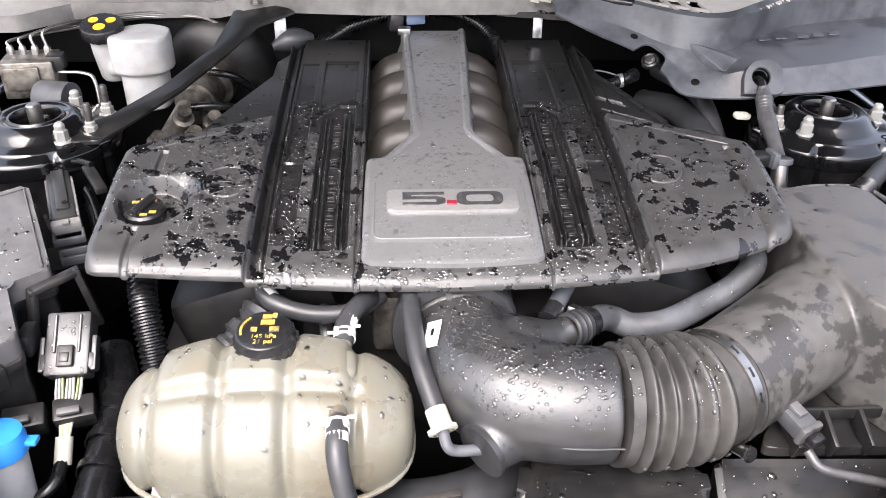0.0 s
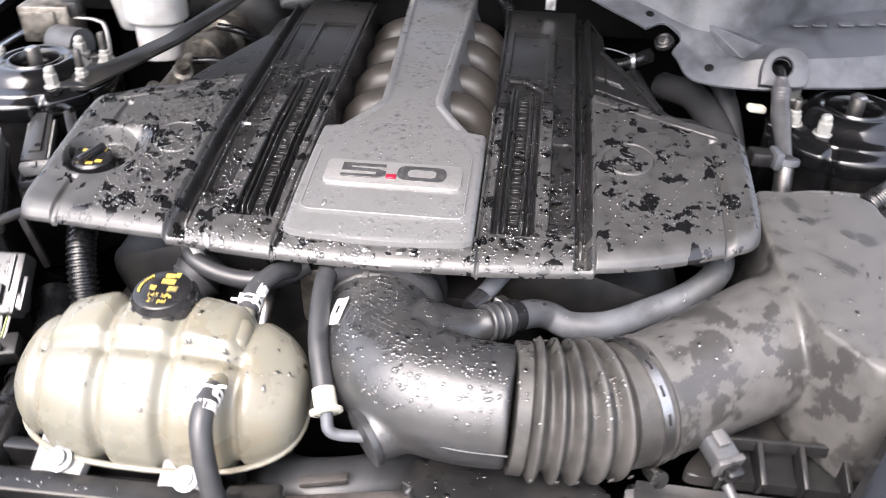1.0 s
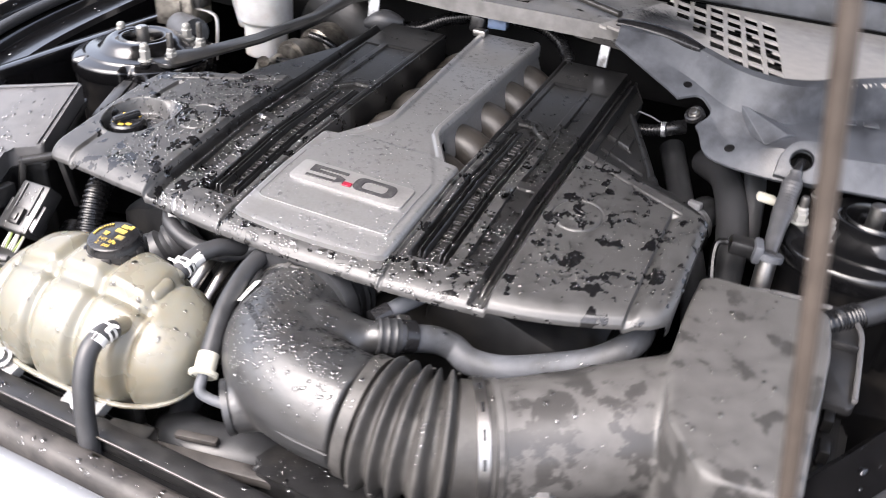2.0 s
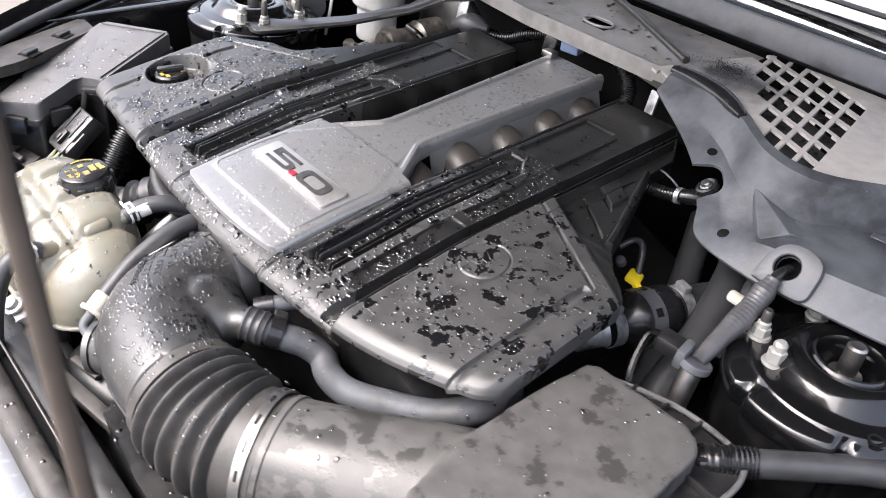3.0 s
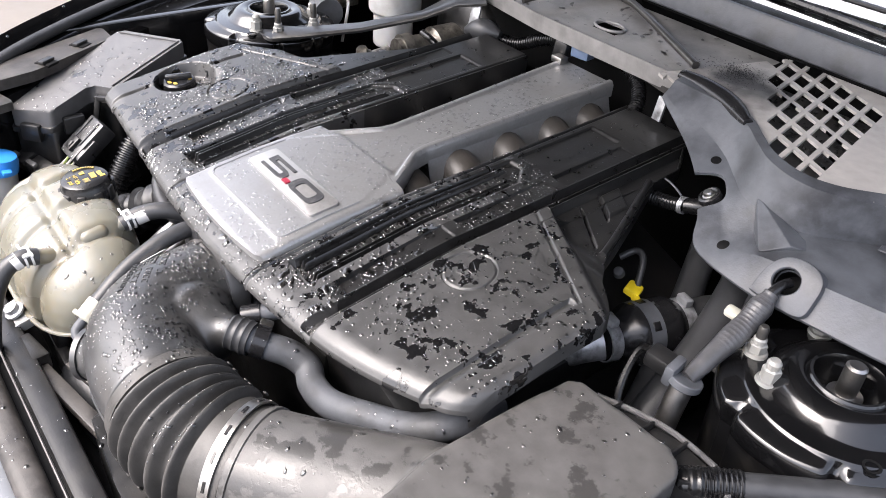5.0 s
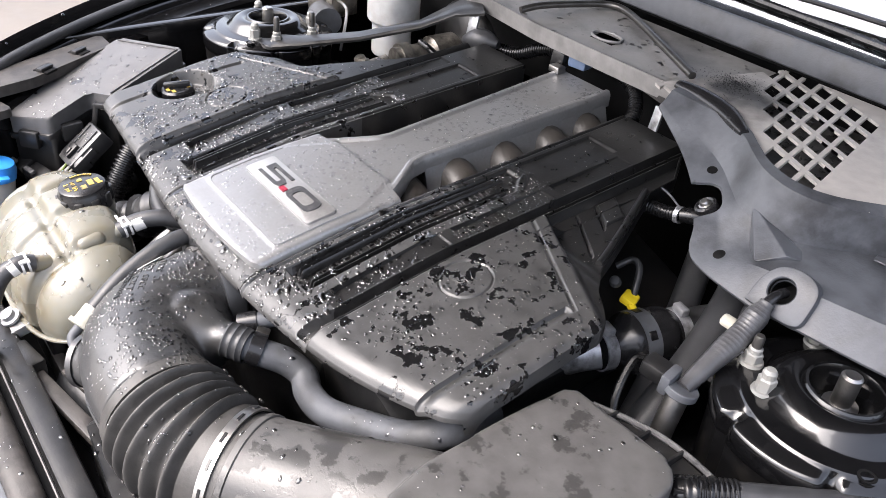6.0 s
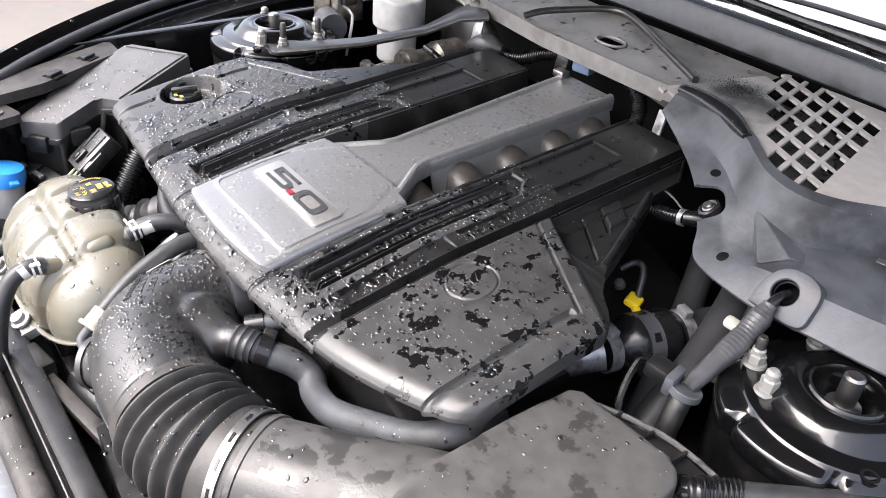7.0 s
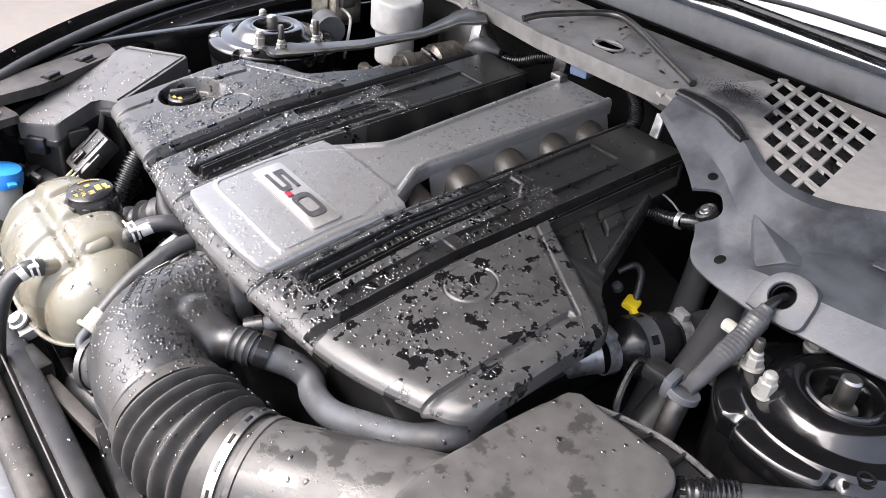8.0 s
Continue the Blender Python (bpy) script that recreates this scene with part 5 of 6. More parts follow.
def brace_bm():
    pts = [(-0.465, 1.022, -0.019, 0.030), (-0.428, 1.052, -0.012, 0.020), (-0.372, 1.130, 0.003, 0.0165), (-0.318, 1.212, 0.028, 0.0165), (-0.288, 1.256, 0.056, 0.028), (-0.255, 1.282, 0.074, 0.055)]
    bm = bmesh.new()
    rows = []
    for (x, y, z, w), q in zip(pts, [(0.55, 0.83)] * 6):
        n = Vector((q[1], -q[0], 0))
        c = Vector((x, y, z))
        up = Vector((0, 0, 0.0035))
        rows.append([bm.verts.new(c - n * w / 1.0), bm.verts.new(c - n * w * 0.8 + up), bm.verts.new(c + n * w * 0.8 + up), bm.verts.new(c + n * w), bm.verts.new(c + n * w - up), bm.verts.new(c - n * w - up)])
    for a, b in zip(rows, rows[1:]):
        for i in range(6):
            k = (i + 1) % 6
            bm.faces.new((a[i], a[k], b[k], b[i]))
    bm.faces.new(rows[0])
    bm.faces.new(list(reversed(rows[-1])))
    return bm


part("bar", brace_bm(), BRACE_BLACK, brace)
part("end_plate", prism([(-0.500, 1.000), (-0.440, 1.000), (-0.425, 1.050), (-0.460, 1.085), (-0.500, 1.060)], -0.024, -0.018, 0.002, corner=0.012), BRACE_BLACK, brace)
part("bolt", lathe([(0, 0), (0.009, 0), (0.009, 0.003), (0.006, 0.004), (0.006, 0.009), (0, 0.010)], pose(-0.268, 1.270, 0.081), 6), STEEL, brace)

# brake fluid reservoir and hydraulic unit
res = thing("brake_fluid_reservoir", "white translucent brake fluid reservoir with black cap", "reservoir", (-0.43, 1.21, -0.04))
bottle = part("bottle", join(prism([(-0.488, 1.216), (-0.450, 1.202), (-0.404, 1.214), (-0.394, 1.256), (-0.418, 1.290), (-0.478, 1.286)], -0.010, 0.046, 0.007, 3, None, corner=0.026),
                             prism([(-0.478, 1.222), (-0.449, 1.209), (-0.412, 1.221), (-0.406, 1.268), (-0.470, 1.276)], -0.070, -0.004, 0.0, corner=0.02),
                             lathe([(0, -0.05), (0.021, -0.05), (0.024, 0.0), (0.023, 0.026), (0, 0.026)], pose(-0.498, 1.262, 0.016, 12)), box((-0.478, 1.258, -0.010), (0.040, 0.036, 0.030), 0.008)), WHITE_PLASTIC, res)
moulded(bottle, 0.003, 10)
NB = pose(-0.498, 1.260, 0.020, 14)
bcap = part("cap", lathe([(0, 0.038), (0.029, 0.038), (0.0308, 0.0355), (0.0312, 0.0220), (0.030, 0.020), (0, 0.020)], NB, 60, 0.02, 20), INK, res, "black screw cap with yellow marks")
for x, y, w, h in ((0, -0.010, 0.018, 0.013), (-0.013, 0.009, 0.015, 0.010), (0.013, 0.009, 0.015, 0.010)):
    part("yellow_mark", moved(lathe([(0, 0), (w / 2, 0), (w / 2, 0.0006), (0, 0.0006)], NB @ pose(x, y, 0.0383), 12), Matrix.Identity(4)), YELLOW_INK, bcap)
master = thing("brake_booster", "dull metal brake booster and master cylinder", "brake booster", (-0.35, 1.25, -0.1))
part("shell", lathe([(0, 0), (0.05, 0.002), (0.085, 0.015), (0.10, 0.035), (0.10, 0.06), (0, 0.07)], axis_matrix((-0.355, 1.315, -0.06), (0.1, 1, 0.1)), 40), DARK_METAL, master)
part("cylinder", tube([(-0.352, 1.315, -0.050), (-0.356, 1.26, -0.052), (-0.366, 1.20, -0.056)], lambda s: 0.038 if s < 0.45 else 0.029, 24), CAST, master)
part("collar", tube([(-0.362, 1.225, -0.054), (-0.365, 1.208, -0.055)], 0.034, 24), CAST, master)
part("nose", tube([(-0.372, 1.19, -0.058), (-0.384, 1.13, -0.070), (-0.392, 1.10, -0.078)], lambda s: 0.020 - 0.004 * s, 20), CAST, master)
part("pipe", tube([(-0.36, 1.16, -0.040), (-0.33, 1.165, -0.040), (-0.30, 1.18, -0.05), (-0.28, 1.22, -0.07)], 0.006, 10), LOOM, master)
part("pipe", tube([(-0.345, 1.235, -0.014), (-0.31, 1.235, -0.02), (-0.28, 1.25, -0.05)], 0.006, 10), LOOM, master)
for k, (x, y, z) in enumerate(((-0.37, 1.14, -0.055), (-0.335, 1.17, -0.075), (-0.35, 1.105, -0.07), (-0.40, 1.10, -0.075))):
    part("fitting", lathe([(0, 0), (0.016, 0), (0.016, 0.012), (0.010, 0.014), (0.010, 0.03), (0, 0.031)], axis_matrix((x, y, z), (0.3, -0.5, 0.8)), 10), CAST, master)
hyd = thing("hydraulic_unit", "cast hydraulic brake unit with thin steel pipes", "hydraulic unit", (-0.58, 1.19, -0.08))
part("block", box((-0.598, 1.215, -0.008), (0.075, 0.060, 0.055), 0.003, turn=(0, 0, 6)), CAST, hyd)
part("cover_plate", box((-0.602, 1.183, -0.004), (0.050, 0.006, 0.034), 0.002, turn=(0, 0, 6)), CAST, hyd)
part("motor", lathe([(0, 0), (0.024, 0), (0.026, 0.004), (0.026, 0.05), (0, 0.052)], axis_matrix((-0.580, 1.178, -0.030), (0.95, -0.25, 0)), 24), GREY_HOSE, hyd)
part("connector", box((-0.560, 1.212, 0.012), (0.024, 0.030, 0.024), 0.003, turn=(0, 0, 6)), DARK_PLASTIC, hyd)
for k in range(4):
    x = -0.628 + 0.018 * k
    part("union", lathe([(0, 0), (0.0055, 0), (0.0055, 0.010), (0.0035, 0.014), (0, 0.014)], pose(x, 1.225, 0.018), 8), STEEL, hyd)
    part("pipe", tube([(x, 1.225, 0.030), (x - 0.002, 1.232, 0.036 + 0.005 * k), (x + 0.025, 1.262, 0.036 + 0.006 * k), (x + 0.07, 1.300, 0.034 + 0.006 * k), (-0.46 + 0.01 * k, 1.325, 0.042 + 0.003 * k), (-0.36, 1.33, 0.040), (-0.30, 1.335, 0.0)], 0.0023, 8), STEEL, hyd)
part("pipe", tube([(-0.555, 1.20, 0.000), (-0.515, 1.19, 0.002), (-0.500, 1.185, -0.010), (-0.495, 1.17, -0.07)], 0.0027, 8), STEEL, hyd)

# ---- fuse box and the front corner ----
fuse = thing("fuse_box", "grey-black plastic fuse box lid with rain drops", "fuse box", (-0.47, 0.75, -0.25))
FUSE = [(-0.476, 0.610), (-0.425, 0.652), (-0.458, 0.720), (-0.420, 0.742), (-0.486, 0.878), (-0.602, 0.818), (-0.520, 0.640)]
part("lid", prism(FUSE, -0.042, -0.017, 0.004, 3, lambda x, y: -0.20 * (0.873 - y), corner=0.008), BOX_PLASTIC, fuse)
part("base", prism([(x * 0.98 - 0.010, y * 0.98 + 0.014) for x, y in FUSE], -0.24, -0.046, 0.003, 2, lambda x, y: -0.20 * (0.873 - y), corner=0.006), BRACE_BLACK, fuse)
part("lid_rim", prism([((x + 0.50) * 1.03 - 0.50, (y - 0.74) * 1.03 + 0.74) for x, y in FUSE], -0.050, -0.042, 0.002, 2, lambda x, y: -0.20 * (0.873 - y), corner=0.008), DARK_PLASTIC, fuse)
part("latch", box((-0.432, 0.682, -0.090), (0.014, 0.030, 0.026), 0.003), DARK_PLASTIC, fuse)
part("latch", box((-0.500, 0.622, -0.096), (0.034, 0.010, 0.026), 0.003, turn=(0, 0, -48)), DARK_PLASTIC, fuse)
part("latch", box((-0.450, 0.628, -0.098), (0.030, 0.012, 0.026), 0.003, turn=(0, 0, 40)), DARK_PLASTIC, fuse)
for a, b in (((-0.436, 0.722, -0.060), (-0.398, 0.748, -0.052)), ((-0.436, 0.722, -0.060), (-0.445, 0.708, -0.135)), ((-0.398, 0.748, -0.052), (-0.388, 0.752, -0.120))):
    p, q = Vector(a), Vector(b)
    part("handle_bar", moved(box((0, 0, 0), (0.012, 0.008, (q - p).length + 0.008), 0.002), axis_matrix((p + q) / 2, q - p)), DARK_PLASTIC, fuse)
for k in range(5):
    y = 0.650 + 0.045 * k
    part("side_rib", box((-0.520 - 0.018 * k, y - 0.02, -0.115 - 0.008 * (4 - k)), (0.004, 0.010, 0.060), 0.001, turn=(0, 0, 28)), DARK_PLASTIC, fuse)
part("lid_seam", tube([(x, y, -0.0155 - 0.20 * (0.873 - y)) for x, y in [((x + 0.50) * 0.90 - 0.50, (y - 0.74) * 0.93 + 0.74) for x, y in FUSE[3:6]]], 0.0012, 6, raw=True), BOX_PLASTIC, fuse)
tray = thing("wing_bracket", "black pressed bracket beside the fuse box", "bracket", (-0.57, 0.68, -0.06))
part("plate", prism([(-0.49, 0.58), (-0.51, 0.66), (-0.59, 0.80), (-0.645, 0.80), (-0.56, 0.62), (-0.52, 0.55)], -0.050, -0.034, 0.003, corner=0.01), BRACKET, tray)
for x, y in ((-0.533, 0.683), (-0.582, 0.747)):
    # black block on the plate, coloured for the dark inside an open recess
    part("recess", box((x, y, -0.0345), (0.026, 0.022, 0.004), 0.001, turn=(0, 0, 35)), BAY, tray)
    part("clip", box((x, y, -0.031), (0.010, 0.026, 0.006), 0.002, turn=(0, 0, 35)), DARK_PLASTIC, tray)
part("screw", lathe([(0, 0), (0.009, 0), (0.009, 0.003), (0.006, 0.004), (0.006, 0.008), (0, 0.009)], pose(-0.470, 0.585, -0.050), 12), STEEL, tray)
part("tab", prism([(-0.44, 0.56), (-0.49, 0.555), (-0.505, 0.60), (-0.455, 0.615)], -0.062, -0.050, 0.002, corner=0.008), BRACKET, tray)

plug = thing("wiring_plug", "grey multi-pin plug with green and white wires", "plug", (-0.39, 0.68, -0.12))
PM = pose(-0.394, 0.684, -0.106, 38, 0, 3)
part("housing", moved(box((0, 0.004, 0), (0.044, 0.066, 0.026), 0.003), PM), INTAKE_PLASTIC, plug)
part("collar", moved(box((0, -0.014, 0), (0.054, 0.018, 0.022), 0.003), PM), INTAKE_PLASTIC, plug)
for sx in (-1, 1):
    part("guide_rail", moved(box((sx * 0.0255, -0.006, 0.004), (0.005, 0.036, 0.012), 0.001), PM), INTAKE_PLASTIC, plug)
    part("rib", moved(box((sx * 0.012, 0.014, 0.0135), (0.003, 0.040, 0.003), 0.0008, 1), PM), INTAKE_PLASTIC, plug)
part("latch", moved(join(box((0, -0.010, 0.016), (0.016, 0.022, 0.006), 0.0015), box((0, -0.012, 0.0195), (0.009, 0.010, 0.003), 0.001)), PM), DARK_PLASTIC, plug)
for k in range(8):
    x = -0.012 + 0.0036 * k
    a, b, c, d = [PM @ Vector(q) for q in ((x, -0.030, 0.002 * (k % 3)), (x * 0.9, -0.050, 0.001), (x * 0.45, -0.075, 0.0), (x * 0.25, -0.10, 0.0))]
    part("wire", tube([a, b, c, d], 0.0015, 6, 5), GREEN_WIRE if k in (6, 8, 2) else WHITE_WIRE, plug)
part("sleeve", moved(tube([(0, -0.088, 0), (-0.001, -0.115, -0.004)], 0.0085, 12), PM), CREAM_PLASTIC, plug, "grey-white sleeve")
hose("fan_hose", "thick black fabric-wrapped hose beside the tank", [(-0.375, 0.735, -0.150), (-0.358, 0.690, -0.165), (-0.352, 0.640, -0.175), (-0.350, 0.580, -0.185), (-0.352, 0.52, -0.20)], 0.021, LOOM, 20)
for k in range(3):
    part("strap", lathe([(0.0212, -0.004), (0.0228, -0.004), (0.0228, 0.004), (0.0212, 0.004)], axis_matrix((-0.3535 + 0.0015 * k, 0.655 - 0.035 * k, -0.172 - 0.004 * k), (0.0, -1, -0.15)), 24), LOOM, bpy.data.objects["fan_hose"])
hose("bundle", "black taped wire bundle beside the tank", [tuple(PM @ Vector((0, -0.11, -0.003))), (-0.395, 0.57, -0.185), (-0.43, 0.55, -0.20), (-0.47, 0.55, -0.20)], 0.007, LOOM, 10, "cable")
for k in range(3):
    pl = thing("connector_row", "black connector beside the fuse box", "connector", (-0.46 + 0.02 * k, 0.60, -0.17), group="connectors by the fuse box")
    part("body", box((-0.475 + 0.045 * k, 0.615 + 0.012 * k, -0.150), (0.040, 0.026, 0.024), 0.003, turn=(20, 0, 15)), DARK_PLASTIC, pl)
    part("clip", box((-0.475 + 0.045 * k, 0.602 + 0.012 * k, -0.136), (0.022, 0.008, 0.006), 0.002, turn=(20, 0, 15)), BOX_PLASTIC, pl)
coil = thing("module_plug", "black module connector with pale lock lever beside the cover", "connector", (-0.46, 0.90, -0.08))
MP = pose(-0.470, 0.918, -0.062, 6, 0, 22)
part("body", moved(join(box((0, 0, 0), (0.028, 0.108, 0.028), 0.004), box((0, 0.004, 0.0155), (0.015, 0.088, 0.005), 0.002)), MP), INTAKE_PLASTIC, coil)
for sx in (-1, 1):
    part("side_rail", moved(box((sx * 0.0145, -0.006, 0.006), (0.004, 0.088, 0.010), 0.001), MP), TANK_WHITE if sx > 0 else BOX_PLASTIC, coil)
# raised black disc; the hole's dark is only its colour
part("pin_hole", moved(lathe([(0, 0.0008), (0.003, 0.0008), (0.0036, 0), (0, 0)], MP @ pose(0.003, -0.030, 0.0180), 14), Matrix.Identity(4)), BAY, coil)
part("lock", moved(join(box((0, -0.060, 0.004), (0.034, 0.012, 0.016), 0.003), box((0, -0.064, 0.013), (0.008, 0.008, 0.004), 0.001)), MP), TANK_WHITE, coil, "pale grey lock")
part("lever", moved(join(box((0, -0.080, -0.004), (0.036, 0.005, 0.010), 0.002), box((-0.016, -0.072, -0.003), (0.004, 0.020, 0.009), 0.0015), box((0.016, -0.072, -0.003), (0.004, 0.020, 0.009), 0.0015)), MP), GREY_HOSE, coil, "pale grey lever")
part("tab", moved(join(box((0.004, -0.092, -0.012), (0.034, 0.004, 0.012), 0.002), box((0.004, -0.106, -0.013), (0.034, 0.004, 0.012), 0.002), box((0.020, -0.099, -0.012), (0.004, 0.018, 0.012), 0.002), box((-0.012, -0.099, -0.012), (0.004, 0.018, 0.012), 0.002)), MP), GREY_HOSE, coil, "pale slotted tab")
part("tail", tube([(-0.492, 0.972, -0.060), (-0.485, 0.99, -0.065), (-0.465, 0.985, -0.09), (-0.45, 0.96, -0.14)], 0.010, 10), LOOM, coil)

washer = thing("washer_bottle", "white washer bottle neck with blue cap", "washer bottle", (-0.425, 0.575, -0.25))
WB = pose(-0.430, 0.572, -0.125, -8)
part("neck", lathe([(0.024, -0.20), (0.024, -0.01), (0.022, 0.0), (0, 0.0)], WB), WHITE_PLASTIC, washer)
part("cap", lathe([(0.026, -0.010), (0.0265, 0.004), (0.024, 0.012), (0.015, 0.014), (0, 0.015)], WB), BLUE, washer, "bright blue snap cap")
part("strap", moved(box((0.028, 0.004, 0.0), (0.016, 0.012, 0.005), 0.001), WB), BLUE, washer)

# sleeve bag behind the tank
bag = thing("wrapped_hose", "wrinkled black sleeve round a hose behind the tank", "hose", (-0.25, 0.72, -0.14))
part("sleeve", tube([(-0.29, 0.66, -0.19), (-0.26, 0.69, -0.155), (-0.22, 0.725, -0.125), (-0.19, 0.76, -0.10)], lambda s: 0.026 + 0.003 * math.sin(s * 40) + 0.002 * math.sin(s * 91), 20, 14), RUBBER, bag)
for (a, b, c) in (((-0.14, 0.74, -0.10), (-0.135, 0.70, -0.11), (-0.14, 0.66, -0.14)), ((-0.125, 0.75, -0.11), (-0.12, 0.71, -0.12), (-0.122, 0.67, -0.15))):
    hose("coolant_pipe", "thin grey pipe between tank and engine", [a, b, c], 0.007, STEEL, 10, "pipe")

# ---- hoses and sensor on the other side ----
cool = thing("coolant_pipe_joint", "black coolant joint with hose clamps and yellow clip", "hose joint", (0.35, 1.0, -0.12))
JA, JB = Vector((0.319, 0.998, -0.098)), Vector((0.344, 1.105, -0.100))
part("metal_elbow", tube([(0.268, 0.955, -0.165), (0.284, 0.958, -0.128), (0.302, 0.972, -0.106), JA], 0.0205, 20), ALLOY, cool, "bare alloy elbow")
part("sleeve", tube([JA, JA.lerp(JB, 0.5), JB], lambda s: 0.022 + 0.013 * smooth01(0.12, 0.35, s) - 0.009 * smooth01(0.72, 0.92, s), 28, 14), INK, cool)
part("pipe", tube([JB, (0.350, 1.135, -0.10), (0.352, 1.17, -0.11)], 0.022, 18), RUBBER, cool)
for s, r, w in ((0.05, 0.0238, 0.007), (0.93, 0.0280, 0.007)):
    q = JA.lerp(JB, s)
    mm = axis_matrix(q, JB - JA)
    c = part("clamp", lathe([(r - 0.002, -w), (r, -w), (r, w), (r - 0.002, w), (r - 0.002, -w)], mm, 32), ALLOY, cool, "bright steel hose clamp")
    part("clamp_screw", moved(box((0, r + 0.004, 0), (0.018, 0.009, 0.011), 0.002), mm), ALLOY, c)
mm = axis_matrix(JA.lerp(JB, 0.45), JB - JA)
part("retainer", lathe([(0.0335, -0.009), (0.0356, -0.009), (0.0356, 0.010), (0.0335, 0.010)], mm, 36), GREY_HOSE, cool, "pale grey retainer ring")
for a in range(0, 360, 60):
    part("retainer_slot", moved(box((0.0357, 0, 0), (0.001, 0.010, 0.009), 0.0003, 1), mm @ pose(0, 0, 0, 0, 0, a + 12)), INK, cool)
part("yellow_clip", join(box((0.300, 1.060, -0.066), (0.018, 0.020, 0.010), 0.003, turn=(0, 15, 20)), box((0.316, 1.052, -0.072), (0.024, 0.009, 0.008), 0.003, turn=(0, 25, -15))), YELLOW, cool, "yellow plastic clip")
part("small_hose", tube([(0.262, 1.075, -0.050), (0.272, 1.088, -0.040), (0.286, 1.085, -0.042), (0.300, 1.066, -0.064)], 0.0040, 10), RUBBER, cool)
part("bolt", lathe([(0, 0), (0.0065, 0), (0.0065, 0.006), (0.005, 0.008), (0, 0.009)], axis_matrix((0.284, 1.050, -0.050), (0.2, -0.6, 0.8)), 14), GREY_HOSE, cool)
lend = thing("loom_end", "black corrugated loom with a bright wire clip behind the cover", "conduit", (0.25, 1.155, 0.0))
part("corrugated_tube", ribbed([(0.200, 1.150, -0.012), (0.226, 1.148, -0.008), (0.254, 1.150, -0.004), (0.272, 1.154, 0.000)], 0.0076, 0.0009, 0.0034, 18), LOOM, lend)
part("cuff", tube([(0.276, 1.155, 0.001), (0.286, 1.159, 0.004), (0.298, 1.166, 0.006)], 0.0095, 14), LOOM, lend)
for k in range(3):
    part("wire_clip", lathe([(0.0084, -0.0008), (0.0102, -0.0008), (0.0102, 0.0008), (0.0084, 0.0008)], axis_matrix((0.2705 + 0.0026 * k, 1.1535 + 0.0006 * k, 0.0 + 0.0004 * k), (0.95, 0.2 - 0.1 * k, 0.14)), 18), ALLOY, lend, "bright wire clip")
part("guide_wire", tube([(0.218, 1.160, 0.008), (0.232, 1.166, 0.012), (0.250, 1.163, 0.011), (0.266, 1.158, 0.008)], 0.0013, 6), GREY_HOSE, lend)
for k, pts in enumerate(([(0.33, 1.22, -0.06), (0.37, 1.15, -0.05), (0.40, 1.05, -0.08), (0.41, 0.95, -0.14)], [(0.28, 1.22, -0.05), (0.33, 1.12, -0.10), (0.37, 1.03, -0.14), (0.40, 0.94, -0.18)], [(0.36, 1.26, -0.02), (0.40, 1.16, -0.03), (0.42, 1.06, -0.10)])):
    hose("heater_pipe", "black rubber hose in the dark behind the engine", pts, 0.020 - 0.003 * k, RUBBER, 16)

ac = thing("pressure_line", "taped pressure line with sensor ring and alloy end", "pressure line", (0.455, 0.95, -0.07))
part("taped_line", tube([(0.447, 1.0610, 0.0258), (0.4467, 1.0500, 0.0140), (0.446, 1.030, -0.003), (0.445, 0.990, -0.022), (0.445, 0.962, -0.034)], lambda s: 0.0070 + 0.0045 * smooth01(0.02, 0.15, s) * (1 - 0.75 * smooth01(0.5, 0.95, s)) + 0.0004 * math.sin(s * 17) + 0.00016 * max(-0.4, math.sin(s * 150)) * (1 - smooth01(0.5, 0.7, s)), 18, 60), TAPE, ac, "grey cloth-taped line")
part("boot", tube([(0.449, 1.0850, 0.0290), (0.448, 1.0710, 0.0300), (0.447, 1.0590, 0.0245), (0.4467, 1.0500, 0.0140)], 0.0052, 12), INK, ac)
part("ring", lathe([(0, -0.004), (0.0155, -0.004), (0.0163, -0.003), (0.0163, 0.003), (0.0155, 0.004), (0, 0.004)], axis_matrix((0.445, 0.960, -0.036), (0.05, 0.25, 0.95)), 28), GREY_HOSE, ac)
part("end", tube([(0.445, 0.958, -0.040), (0.446, 0.948, -0.070), (0.447, 0.940, -0.100)], 0.0108, 20), STEEL, ac, "bare alloy pipe end")
part("plug", box((0.418, 0.962, -0.034), (0.034, 0.022, 0.018), 0.004, turn=(0, 5, 10)), DARK_PLASTIC, ac)
part("lock", box((0.432, 0.958, -0.032), (0.010, 0.026, 0.022), 0.003, turn=(0, 5, 10)), GREY_HOSE, ac)
part("wire", tube([(0.400, 0.966, -0.034), (0.388, 0.962, -0.042), (0.396, 0.935, -0.075), (0.42, 0.915, -0.12)], 0.004, 8), LOOM, ac)
clip = solo("white_clip", box((0.424, 1.056, -0.014), (0.024, 0.014, 0.010), 0.004, turn=(0, 10, 15)), CREAM_PLASTIC, "white plastic pipe clip beside the pressure line", "clip")
h = hose("tower_hose", "dark rubber hose with a ribbed sleeve beside the tower", [(0.490, 0.905, -0.095), (0.511, 0.886, -0.060), (0.535, 0.905, -0.053), (0.568, 0.938, -0.048), (0.625, 0.990, -0.040), (0.72, 1.050, -0.034), (0.80, 1.09, -0.030)], 0.0128, RUBBER, 18)
part("sleeve", ribbed([(0.494, 0.902, -0.090), (0.511, 0.886, -0.060), (0.528, 0.899, -0.054), (0.545, 0.916, -0.052)], 0.0138, 0.0010, 0.004, 16), LOOM, h)

